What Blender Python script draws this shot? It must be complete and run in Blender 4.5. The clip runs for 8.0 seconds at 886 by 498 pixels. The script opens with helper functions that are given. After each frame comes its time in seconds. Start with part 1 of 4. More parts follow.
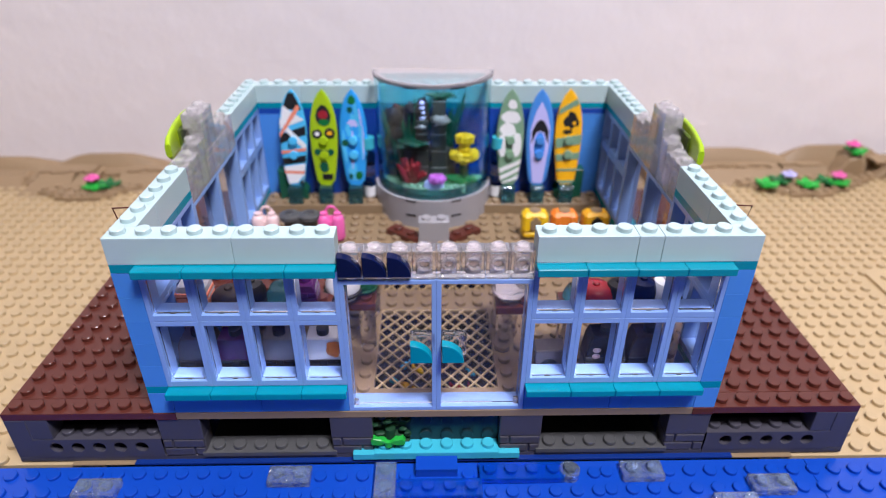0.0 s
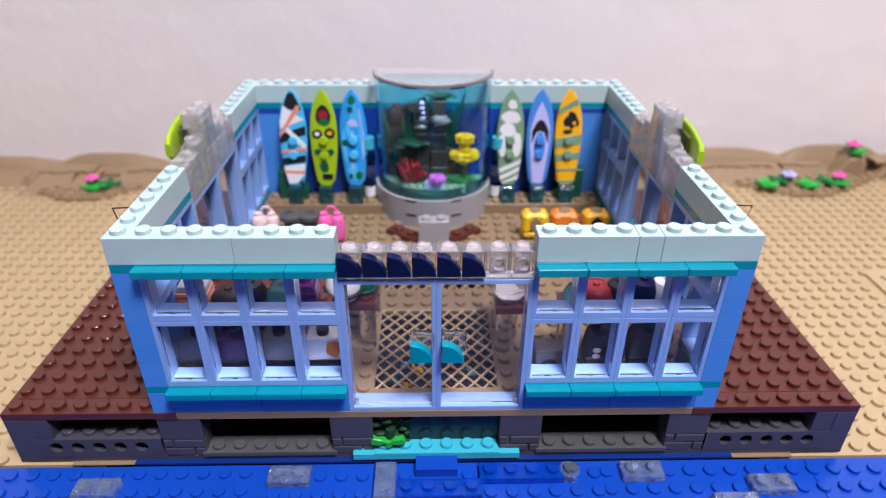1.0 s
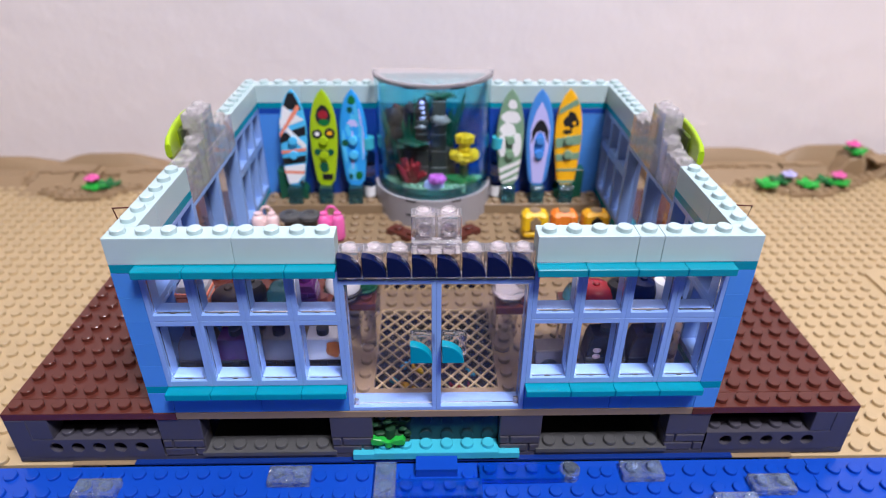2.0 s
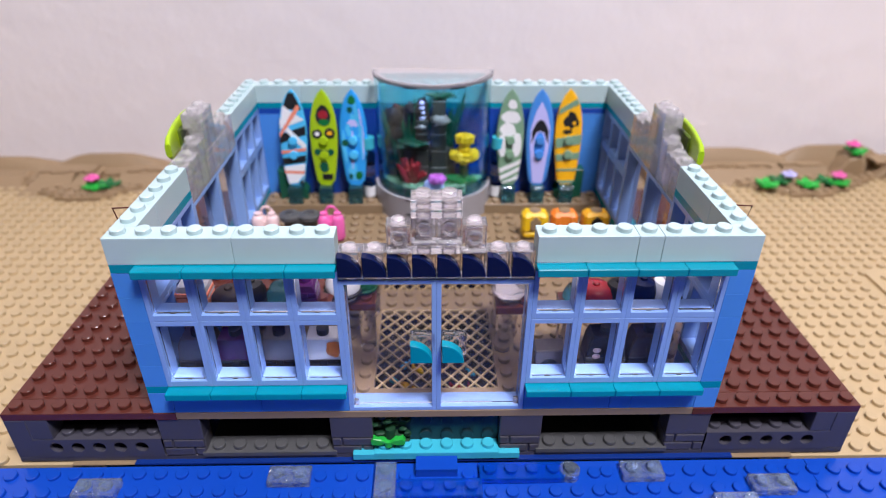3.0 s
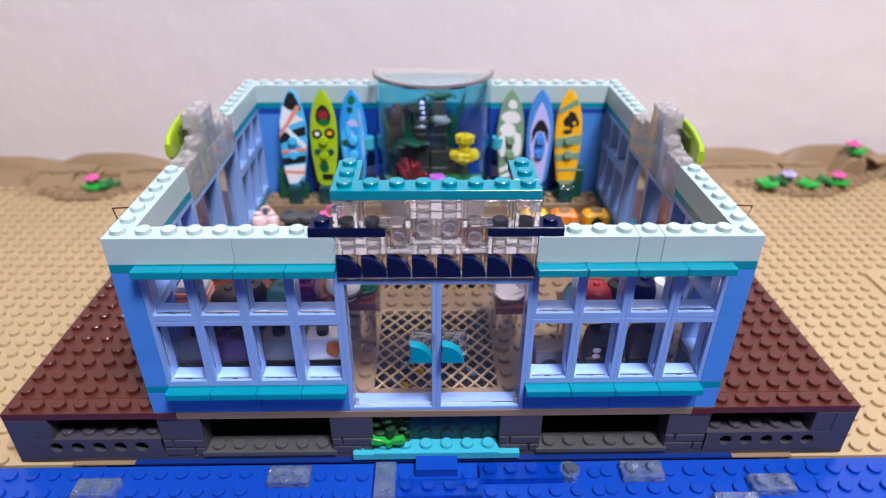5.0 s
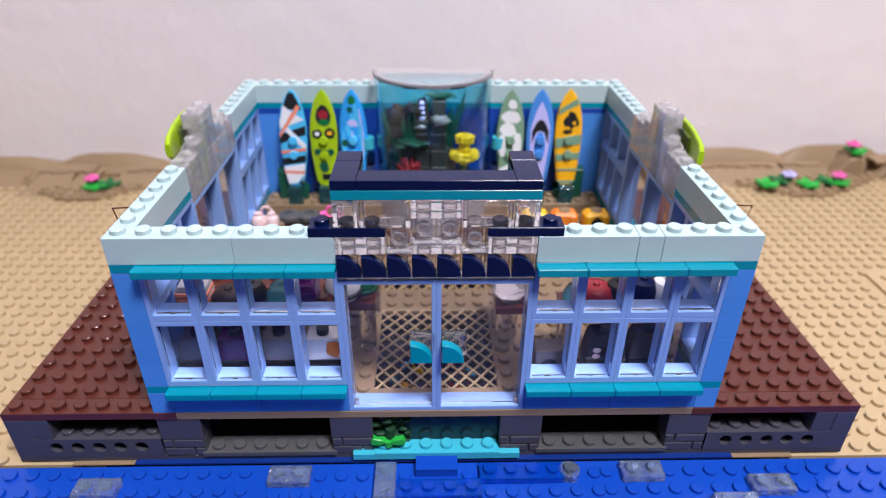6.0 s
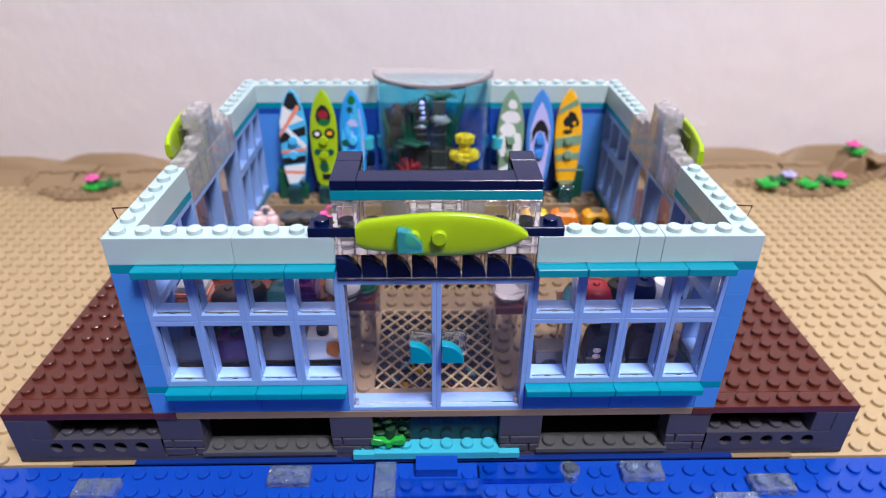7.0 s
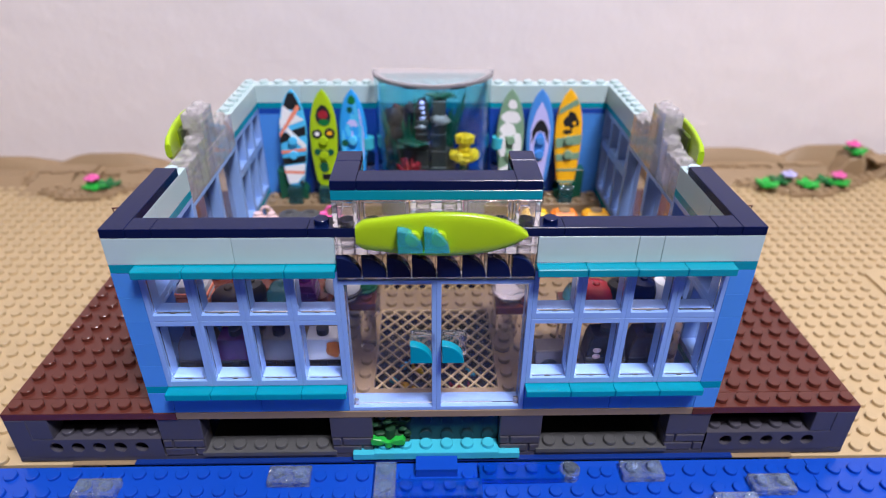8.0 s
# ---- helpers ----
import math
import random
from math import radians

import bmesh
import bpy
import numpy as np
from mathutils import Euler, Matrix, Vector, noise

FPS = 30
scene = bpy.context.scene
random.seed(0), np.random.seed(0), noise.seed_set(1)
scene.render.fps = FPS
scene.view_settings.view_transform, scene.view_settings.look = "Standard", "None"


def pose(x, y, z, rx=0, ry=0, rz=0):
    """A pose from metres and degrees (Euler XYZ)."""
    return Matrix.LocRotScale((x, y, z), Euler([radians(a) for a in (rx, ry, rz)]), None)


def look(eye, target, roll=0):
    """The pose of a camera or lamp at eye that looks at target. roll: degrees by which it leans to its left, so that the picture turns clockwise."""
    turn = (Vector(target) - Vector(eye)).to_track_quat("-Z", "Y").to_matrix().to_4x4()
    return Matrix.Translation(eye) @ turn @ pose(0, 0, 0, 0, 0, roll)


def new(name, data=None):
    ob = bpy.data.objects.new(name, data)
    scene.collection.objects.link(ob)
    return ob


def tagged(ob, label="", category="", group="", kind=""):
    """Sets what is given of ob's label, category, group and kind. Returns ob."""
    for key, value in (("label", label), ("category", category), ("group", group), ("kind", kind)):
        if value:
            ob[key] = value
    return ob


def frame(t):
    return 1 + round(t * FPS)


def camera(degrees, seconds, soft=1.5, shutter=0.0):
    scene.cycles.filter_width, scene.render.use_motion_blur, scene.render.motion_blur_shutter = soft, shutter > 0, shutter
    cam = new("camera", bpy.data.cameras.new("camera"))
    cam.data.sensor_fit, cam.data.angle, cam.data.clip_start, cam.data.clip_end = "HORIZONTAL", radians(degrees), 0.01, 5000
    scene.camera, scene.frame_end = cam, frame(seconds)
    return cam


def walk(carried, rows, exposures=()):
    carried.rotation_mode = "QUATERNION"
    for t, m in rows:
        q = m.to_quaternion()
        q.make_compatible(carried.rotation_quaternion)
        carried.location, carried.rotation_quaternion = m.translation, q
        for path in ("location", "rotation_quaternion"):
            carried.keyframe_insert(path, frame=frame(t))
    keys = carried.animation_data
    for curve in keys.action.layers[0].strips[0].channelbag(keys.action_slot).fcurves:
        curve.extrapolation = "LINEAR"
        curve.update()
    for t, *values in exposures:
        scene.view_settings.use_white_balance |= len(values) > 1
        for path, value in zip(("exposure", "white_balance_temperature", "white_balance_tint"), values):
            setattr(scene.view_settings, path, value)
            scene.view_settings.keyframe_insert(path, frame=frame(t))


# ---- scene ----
cam = camera(70.32, 8.0, 1.05)
EYE = (-0.0021, -0.1709, 0.1697)
VIEW = look(EYE, (0.0394, 1.5534, -0.8428), 0.4)
walk(cam, [(0.0, VIEW), (8.0, VIEW)], [(0.0, 0.0), (8.0, 0.0)])
cam.data.dof.use_dof = True
cam.data.dof.focus_distance = 0.215
cam.data.dof.aperture_fstop = 9.0

# ---- light: one wide ceiling lamp in a closed room with dim unseen walls ----
world = bpy.data.worlds.new("room_air")
scene.world = world
world.use_nodes = True
world.node_tree.nodes["Background"].inputs[0].default_value = (0.9, 0.93, 1.0, 1)
world.node_tree.nodes["Background"].inputs[1].default_value = 0.25
lamp_data = bpy.data.lights.new("ceiling_lamp_light", "AREA")
lamp_data.shape, lamp_data.size, lamp_data.energy = "DISK", 0.40, 35.5
lamp_data.color = (0.955, 0.935, 1.055)
ceiling_light_source = new("ceiling_lamp_light", lamp_data)
ceiling_light_source.matrix_world = look((0.27, -0.43, 1.27), (0.0, 0.1, 0.0))

# ---- sizes, in millimetres: stud pitch and plate height of toy bricks ----
S, P = 8.0, 3.2
rnd = random.Random(4)


# ---- materials ----
def nodes_of(name):
    m = bpy.data.materials.new(name)
    m.use_nodes = True
    t = m.node_tree
    return m, t, t.nodes["Principled BSDF"]


def plastic(name, rgb, rough=0.24, vary=0.10, bump=0.012):
    """Moulded plastic: faint flow marks and dust, fine relief, a little difference from piece to piece."""
    m, t, b = nodes_of(name)
    N, L = t.nodes.new, t.links.new
    tc = N("ShaderNodeTexCoord")
    big, fine = N("ShaderNodeTexNoise"), N("ShaderNodeTexNoise")
    big.inputs["Scale"].default_value, fine.inputs["Scale"].default_value = 55, 900
    big.inputs["Detail"].default_value, fine.inputs["Detail"].default_value = 4, 3
    info = N("ShaderNodeObjectInfo")
    mix = N("ShaderNodeMath"); mix.operation = "MULTIPLY_ADD"
    mix.inputs[1].default_value, mix.inputs[2].default_value = vary, 1 - vary * 0.6
    add = N("ShaderNodeMath"); add.operation = "MULTIPLY_ADD"
    add.inputs[1].default_value = vary * 0.5
    hsv = N("ShaderNodeHueSaturation")
    hsv.inputs["Color"].default_value = (*rgb, 1)
    L(tc.outputs["Object"], big.inputs["Vector"]); L(tc.outputs["Object"], fine.inputs["Vector"])
    L(big.outputs["Fac"], mix.inputs[0]); L(info.outputs["Random"], add.inputs[0]); L(mix.outputs[0], add.inputs[2])
    L(add.outputs[0], hsv.inputs["Value"]); L(hsv.outputs[0], b.inputs["Base Color"])
    rr = N("ShaderNodeMapRange")
    rr.inputs["To Min"].default_value, rr.inputs["To Max"].default_value = rough - 0.05, rough + 0.05
    L(fine.outputs["Fac"], rr.inputs[0]); L(rr.outputs[0], b.inputs["Roughness"])
    bp = N("ShaderNodeBump")
    bp.inputs["Strength"].default_value, bp.inputs["Distance"].default_value = bump, 0.0003
    L(fine.outputs["Fac"], bp.inputs["Height"]); L(bp.outputs[0], b.inputs["Normal"])
    b.inputs["IOR"].default_value = 1.44
    return m


def clear(name, rgb, rough=0.04, ior=1.5, clarity=1.0, coat=0.6):
    m, t, b = nodes_of(name)
    b.inputs["Base Color"].default_value = (*rgb, 1)
    b.inputs["Transmission Weight"].default_value = clarity
    b.inputs["IOR"].default_value = ior
    b.inputs["Coat Weight"].default_value = coat
    b.inputs["Coat Roughness"].default_value = 0.04
    n = t.nodes.new("ShaderNodeTexNoise")
    n.inputs["Scale"].default_value = 700
    r = t.nodes.new("ShaderNodeMapRange")
    r.inputs["To Min"].default_value, r.inputs["To Max"].default_value = rough * 0.5, rough * 1.8
    t.links.new(n.outputs["Fac"], r.inputs[0]); t.links.new(r.outputs[0], b.inputs["Roughness"])
    return m


def rippled(name, rgb, clarity, ior, relief=1.0):
    """Clear plastic with an uneven underside that breaks up the light."""
    m = clear(name, rgb, 0.05, ior, clarity, 0.8)
    t = m.node_tree
    n, b = t.nodes.new("ShaderNodeTexNoise"), t.nodes.new("ShaderNodeBump")
    n.inputs["Scale"].default_value, n.inputs["Detail"].default_value = 600, 2
    b.inputs["Strength"].default_value, b.inputs["Distance"].default_value = relief, 0.0018
    c = t.nodes.new("ShaderNodeTexCoord")
    t.links.new(c.outputs["Object"], n.inputs["Vector"])
    t.links.new(n.outputs["Fac"], b.inputs["Height"])
    t.links.new(b.outputs[0], t.nodes["Principled BSDF"].inputs["Normal"])
    return m


def plaster():
    m, t, b = nodes_of("white_plaster")
    N, L = t.nodes.new, t.links.new
    tc = N("ShaderNodeTexCoord")
    a, c = N("ShaderNodeTexNoise"), N("ShaderNodeTexNoise")
    a.inputs["Scale"].default_value, c.inputs["Scale"].default_value = 5, 55
    c.inputs["Detail"].default_value = 6
    ramp = N("ShaderNodeValToRGB")
    ramp.color_ramp.elements[0].color, ramp.color_ramp.elements[1].color = (0.805, 0.748, 0.745, 1), (0.86, 0.81, 0.807, 1)
    L(tc.outputs["Object"], a.inputs["Vector"]); L(tc.outputs["Object"], c.inputs["Vector"])
    L(a.outputs["Fac"], ramp.inputs[0]); L(ramp.outputs[0], b.inputs["Base Color"])
    bp = N("ShaderNodeBump"); bp.inputs["Strength"].default_value, bp.inputs["Distance"].default_value = 0.22, 0.005
    L(c.outputs["Fac"], bp.inputs["Height"]); L(bp.outputs[0], b.inputs["Normal"])
    b.inputs["Roughness"].default_value = 0.85
    return m


AQUA = plastic("light_aqua", (0.47, 0.61, 0.61))
FRAME = plastic("bright_light_blue", (0.25, 0.405, 0.75))
AZURE = plastic("medium_blue", (0.070, 0.265, 0.70))
TEAL = plastic("dark_turquoise", (0.0, 0.262, 0.355), 0.2)
NAVY = plastic("dark_blue", (0.003, 0.008, 0.050), 0.16)
NAVY.node_tree.nodes["Principled BSDF"].inputs["IOR"].default_value = 1.30
SHADE_BLUE = plastic("shaded_base_blue", (0.006, 0.030, 0.19))
DEEP = plastic("deep_blue", (0.010, 0.060, 0.36))
BROWN = plastic("reddish_brown", (0.100, 0.0260, 0.0175), 0.16)
TAN = plastic("tan", (0.50, 0.372, 0.205), 0.38)
DTAN = plastic("dark_tan", (0.275, 0.192, 0.108), 0.35)
ROCK = plastic("dark_tan_rock", (0.315, 0.215, 0.118), 0.55)
GREY = plastic("dark_bluish_grey", (0.066, 0.062, 0.077), 0.3)
DGREY = plastic("old_dark_grey", (0.085, 0.085, 0.085), 0.3)
LGREY = plastic("light_bluish_grey", (0.36, 0.345, 0.355), 0.3)
WATER = plastic("blue", (0.006, 0.062, 0.43), 0.2)
TURQ = plastic("medium_azure", (0.05, 0.46, 0.58))
LIME = plastic("lime", (0.355, 0.535, 0.012), 0.2)
SHADED_LIME = plastic("shaded_lime", (0.10, 0.15, 0.01), 0.4)
GREEN = plastic("green", (0.01, 0.16, 0.04))
BGREEN = plastic("bright_green", (0.02, 0.42, 0.05), 0.35)
BUSH = plastic("shaded_leaf_green", (0.008, 0.050, 0.018), 0.6)
DGREEN = plastic("dark_green", (0.01, 0.09, 0.05))
SGREEN = plastic("sand_green", (0.20, 0.34, 0.22))
PINK = plastic("bright_pink", (0.85, 0.14, 0.42))
PALE = plastic("pale_pink", (0.85, 0.62, 0.60))
WHITE = plastic("white", (0.80, 0.80, 0.80))
LAV = plastic("lavender", (0.52, 0.50, 0.86))
PURPLE = plastic("purple", (0.085, 0.016, 0.105))
MAGENTA = plastic("magenta", (0.70, 0.14, 0.58))
YELLOW = plastic("yellow", (0.90, 0.56, 0.01), 0.45)
BORANGE = plastic("bright_light_orange", (0.92, 0.46, 0.01), 0.45)
ORANGE = plastic("orange", (0.85, 0.23, 0.02), 0.45)
CORAL = plastic("coral", (0.80, 0.26, 0.16))
RED = plastic("dark_red", (0.33, 0.02, 0.03))
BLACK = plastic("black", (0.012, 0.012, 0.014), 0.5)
SKYB = plastic("sky_blue", (0.08, 0.50, 0.82))
BOARDBLUE = plastic("board_blue", (0.03, 0.34, 0.80))
CLEAR = clear("trans_clear", (0.985, 0.955, 0.96), 0.02, 1.38, 0.968, coat=0.25)
CLEAR_SHEEN = clear("trans_clear_pink_sheen", (0.985, 0.945, 0.955), 0.02, 1.46, 0.87, coat=0.4)
RIPPLE = rippled("trans_clear_rippled", (0.93, 0.905, 0.91), 0.73, 1.45, 0.48)
WATER_TINT = rippled("trans_clear_water_tint", (0.62, 0.78, 1.0), 0.86, 1.38)
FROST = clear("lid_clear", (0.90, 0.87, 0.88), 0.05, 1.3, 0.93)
PANE = clear("pane_clear", (0.90, 0.89, 0.92), 0.03, 1.16, 0.995, coat=0.05)
DOOR_PANE = clear("door_pane_clear", (0.71, 0.685, 0.71), 0.03, 1.22, 0.985, coat=0.1)
TBLUE = clear("trans_light_blue", (0.22, 0.58, 0.66), 0.02, 1.14)
TPALE = clear("trans_pale_blue", (0.50, 0.68, 0.75), 0.02, 1.22)
TTEAL = clear("trans_turquoise", (0.10, 0.76, 0.82), 0.10, 1.3, 0.72)
TDARK = clear("trans_dark_teal", (0.10, 0.34, 0.38), 0.05, 1.15, 0.85)
TDBLUE = clear("trans_dark_blue", (0.006, 0.14, 0.85), 0.05, 1.35, 0.70)
PLASTER = plaster()
DTEAL = plastic("shaded_teal", (0.010, 0.030, 0.038), 0.25)
MGREY = plastic("mid_grey", (0.20, 0.19, 0.20), 0.25)
DROCK = plastic("dark_rock", (0.036, 0.040, 0.036), 0.4)
DBROWN = plastic("dark_brown_rock", (0.035, 0.022, 0.020), 0.55)
DIM_UNSEEN = plastic("dim_unseen_wall", (0.20, 0.18, 0.17), 0.7)
BASE_BLUE = plastic("base_blue", (0.055, 0.23, 0.62))
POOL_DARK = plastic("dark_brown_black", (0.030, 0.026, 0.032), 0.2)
POOL_GREY = plastic("grey_brown", (0.105, 0.082, 0.088), 0.4)
WOOD = plastic("table_wood", (0.055, 0.040, 0.030), 0.45)


# ---- mesh building, in millimetres ----
class Shape:
    def __init__(self):
        self.v, self.f, self.m, self.s, self.hollow = [], [], [], [], []

    def add(self, verts, faces, mi=0, smooth=False, M=None):
        n = len(self.v)
        self.v += [tuple(M @ Vector(p)) for p in verts] if M else [tuple(p) for p in verts]
        self.f += [tuple(i + n for i in q) for q in faces]
        self.m += [mi] * len(faces)
        self.s += [smooth] * len(faces)
        return self

    def box(self, x0, x1, y0, y1, z0, z1, c=0.14, mi=0, M=None):
        """A box with chamfered edges."""
        lo, hi = (x0, y0, z0), (x1, y1, z1)
        c = min(c, min(b - a for a, b in zip(lo, hi)) * 0.3)
        idx, verts = {}, []
        for sx in (0, 1):
            for sy in (0, 1):
                for sz in (0, 1):
                    s = (sx, sy, sz)
                    for ax in range(3):
                        p = []
                        for k in range(3):
                            e = hi[k] if s[k] else lo[k]
                            p.append(e if k == ax else e + (-c if s[k] else c))
                        idx[s, ax] = len(verts)
                        verts.append(p)
        faces = []
        for ax in range(3):
            a, b = [k for k in range(3) if k != ax]
            for side in (0, 1):
                ring = []
                for p, q in ((0, 0), (1, 0), (1, 1), (0, 1)):
                    s = [0, 0, 0]
                    s[ax], s[a], s[b] = side, p, q
                    ring.append(idx[tuple(s), ax])
                faces.append(ring if (side == 1) == (ax != 1) else ring[::-1])
        for ax in range(3):
            a, b = [k for k in range(3) if k != ax]
            for p in (0, 1):
                for q in (0, 1):
                    s0, s1 = [0, 0, 0], [0, 0, 0]
                    s0[ax], s1[ax] = 0, 1
                    s0[a] = s1[a] = p
                    s0[b] = s1[b] = q
                    s0, s1 = tuple(s0), tuple(s1)
                    ring = [idx[s0, a], idx[s1, a], idx[s1, b], idx[s0, b]]
                    faces.append(ring if ((p == q) == (ax != 1)) else ring[::-1])
        for s in [(x, y, z) for x in (0, 1) for y in (0, 1) for z in (0, 1)]:
            ring = [idx[s, 0], idx[s, 1], idx[s, 2]]
            faces.append(ring if sum(s) % 2 == 1 else ring[::-1])
        return self.add(verts, faces, mi, False, M)

    def cavity(self, *a, **k):
        """A chamfered box-shaped hollow inside a clear brick."""
        n = len(self.f)
        self.box(*a, **k)
        self.hollow += range(n, len(self.f))
        return self

    def lathe(self, prof, n=16, mi=0, M=None, sweep=360.0, start=0.0, smooth=True):
        """Turn a profile of (radius, height) about z; closed at both ends."""
        full = sweep >= 359.9
        k = n if full else n + 1
        verts, faces = [], []
        for r, z in prof:
            for i in range(k):
                a = radians(start + sweep * i / n)
                verts.append((r * math.cos(a), r * math.sin(a), z))
        for j in range(len(prof) - 1):
            for i in range(n):
                i2 = (i + 1) % k
                faces.append((j * k + i, j * k + i2, (j + 1) * k + i2, (j + 1) * k + i))
        self.add(verts, faces, mi, smooth, M)
        self.add(verts[:k], [tuple(range(k))[::-1]], mi, False, M)
        self.add(verts[-k:], [tuple(range(k))], mi, False, M)
        if not full:
            m = len(prof)
            self.add([verts[j * k] for j in range(m)], [tuple(range(m))], mi, False, M)
            self.add([verts[j * k + k - 1] for j in range(m)], [tuple(range(m))[::-1]], mi, False, M)
        return self

    def shell(self, ro, ri, z0, z1, n=36, start=180.0, sweep=180.0, mi=0):
        """A thin upright curved panel."""
        verts = []
        for i in range(n + 1):
            a = radians(start + sweep * i / n)
            for r, z in ((ro, z0), (ro, z1), (ri, z1), (ri, z0)):
                verts.append((r * math.cos(a), r * math.sin(a), z))
        k = len(self.v)
        for j in range(4):
            q = (j + 1) % 4
            faces = [(i * 4 + j, i * 4 + 4 + j, i * 4 + 4 + q, i * 4 + q) for i in range(n)]
            if j == 3:
                faces += [(0, 1, 2, 3), (n * 4 + 3, n * 4 + 2, n * 4 + 1, n * 4)]
            self.v += verts if j == 0 else []
            self.f += [tuple(i + k for i in f) for f in faces]
            self.m += [mi] * len(faces)
            self.s += [j % 2 == 0] * len(faces)
        return self

    def stud(self, x, y, z, n=16, mi=0, h=1.7, r=2.4, M=None):
        T = Matrix.Translation((x, y, z))
        return self.lathe([(r, 0), (r, h - 0.25), (r - 0.25, h)], n, mi, M @ T if M else T)

    def prism(self, outline, y0, y1, mi=0, M=None, c=0.25):
        """A flat outline in x and z (counter-clockwise seen from -y), from y0 to y1, with a chamfered front edge."""
        n = len(outline)
        cx, cz = sum(p[0] for p in outline) / n, sum(p[1] for p in outline) / n
        def inset(p):
            d = math.hypot(p[0] - cx, p[1] - cz) or 1
            return (p[0] - (p[0] - cx) / d * c, p[1] - (p[1] - cz) / d * c)
        rings = [[(*inset(p), 0) for p in outline], [(*p, 0) for p in outline], [(*p, 0) for p in outline]]
        ys = [y0, y0 + c, y1]
        verts = [(p[0], ys[j], p[1]) for j, ring in enumerate(rings) for p in ring]
        faces = [tuple(range(n)), tuple(range(2 * n, 3 * n))[::-1]]
        for j in range(2):
            for i in range(n):
                k = (i + 1) % n
                faces.append((j * n + i, (j + 1) * n + i, (j + 1) * n + k, j * n + k))
        return self.add(verts, faces, mi, False, M)

    def tube(self, path, r, n=8, mi=0):
        """A round bar along a list of points."""
        pts = [Vector(p) for p in path]
        verts, faces = [], []
        for j, p in enumerate(pts):
            d = (pts[min(j + 1, len(pts) - 1)] - pts[max(j - 1, 0)]).normalized()
            u = d.orthogonal().normalized()
            w = d.cross(u)
            rr = r[j] if isinstance(r, (list, tuple)) else r
            verts += [p + (u * math.cos(2 * math.pi * i / n) + w * math.sin(2 * math.pi * i / n)) * rr for i in range(n)]
        for j in range(len(pts) - 1):
            for i in range(n):
                k = (i + 1) % n
                faces.append((j * n + i, j * n + k, (j + 1) * n + k, (j + 1) * n + i))
        faces += [tuple(range(n))[::-1], tuple(range((len(pts) - 1) * n, len(pts) * n))]
        return self.add(verts, faces, mi, True)

    def blob(self, x, y, z, rx, ry, rz, mi=0, rough=0.0, seed=0, n=12):
        verts, faces = [], []
        for j in range(1, n // 2 + 1):
            th = math.pi * j / (n // 2 + 1)
            for i in range(n):
                ph = 2 * math.pi * i / n
                d = Vector((math.sin(th) * math.cos(ph), math.sin(th) * math.sin(ph), math.cos(th)))
                k = 1 + rough * noise.noise(d * 2.3 + Vector((seed * 3.1, 0, 0)))
                verts.append((x + d.x * rx * k, y + d.y * ry * k, z + d.z * rz * k))
        m = n // 2
        for j in range(m - 1):
            for i in range(n):
                k = (i + 1) % n
                faces.append((j * n + i, (j + 1) * n + i, (j + 1) * n + k, j * n + k))
        faces += [tuple(range(n)), tuple(range((m - 1) * n, m * n))[::-1]]
        return self.add(verts, faces, mi, True)

    def mesh(self, name, mats):
        me = bpy.data.meshes.new(name)
        me.from_pydata([(a * 0.001, b * 0.001, c * 0.001) for a, b, c in self.v], [], self.f)
        for m in mats if isinstance(mats, (list, tuple)) else [mats]:
            me.materials.append(m)
        me.polygons.foreach_set("material_index", self.m)
        me.polygons.foreach_set("use_smooth", self.s)
        bm = bmesh.new()
        bm.from_mesh(me)
        bmesh.ops.recalc_face_normals(bm, faces=bm.faces)
        for e in bm.edges:
            if len(e.link_faces) == 2 and e.calc_face_angle(0) > 0.75:
                e.smooth = False
        if self.hollow:
            bm.faces.ensure_lookup_table()
            bmesh.ops.reverse_faces(bm, faces=[bm.faces[i] for i in self.hollow])
        bm.to_mesh(me)
        bm.free()
        me.update()
        return me


def at(x, y, z, rz=0, rx=0, ry=0):
    """A pose from millimetres and degrees."""
    return pose(x / 1000, y / 1000, z / 1000, rx, ry, rz)


def part(name, me, parent, m=None, label=""):
    ob = new(name, me)
    ob.parent = parent
    if m:
        ob.matrix_basis = m
    return tagged(ob, label)


def thing(name, me, m, label, category, group="", kind=""):
    ob = new(name, me)
    ob.matrix_basis = m
    return tagged(ob, label, category, group, kind)


CACHE = {}
GAP = 0.06


def brick(w, d, h, mat, studs=True, name="brick", c=0.14):
    """A moulded brick or plate of w x d studs and h plates, its corner at the origin."""
    key = (w, d, h, mat.name, studs)
    if key not in CACHE:
        s = Shape().box(GAP, w * S - GAP, GAP, d * S - GAP, 0.02, h * P - 0.02, c)
        if studs:
            for i in range(int(w)):
                for j in range(int(d)):
                    s.stud((i + 0.5) * S, (j + 0.5) * S, h * P - 0.02)
        CACHE[key] = s.mesh(name, mat)
    return CACHE[key]


def clear_brick(w, d, h, mat=CLEAR, edge=0.3):
    """A see-through brick or plate, hollow underneath like the real ones."""
    key = ("clear", w, d, h, mat.name)
    if key not in CACHE:
        s = Shape().box(GAP, w * S - GAP, GAP, d * S - GAP, 0.02, h * P - 0.02, edge)
        if h > 1:
            s.cavity(1.5, w * S - 1.5, 1.5, d * S - 1.5, 0.5, h * P - 1.1, 0.2)
        for i in range(w):
            for j in range(d):
                s.stud((i + 0.5) * S, (j + 0.5) * S, h * P - 0.01)
        CACHE[key] = s.mesh("clear_brick", mat)
    return CACHE[key]


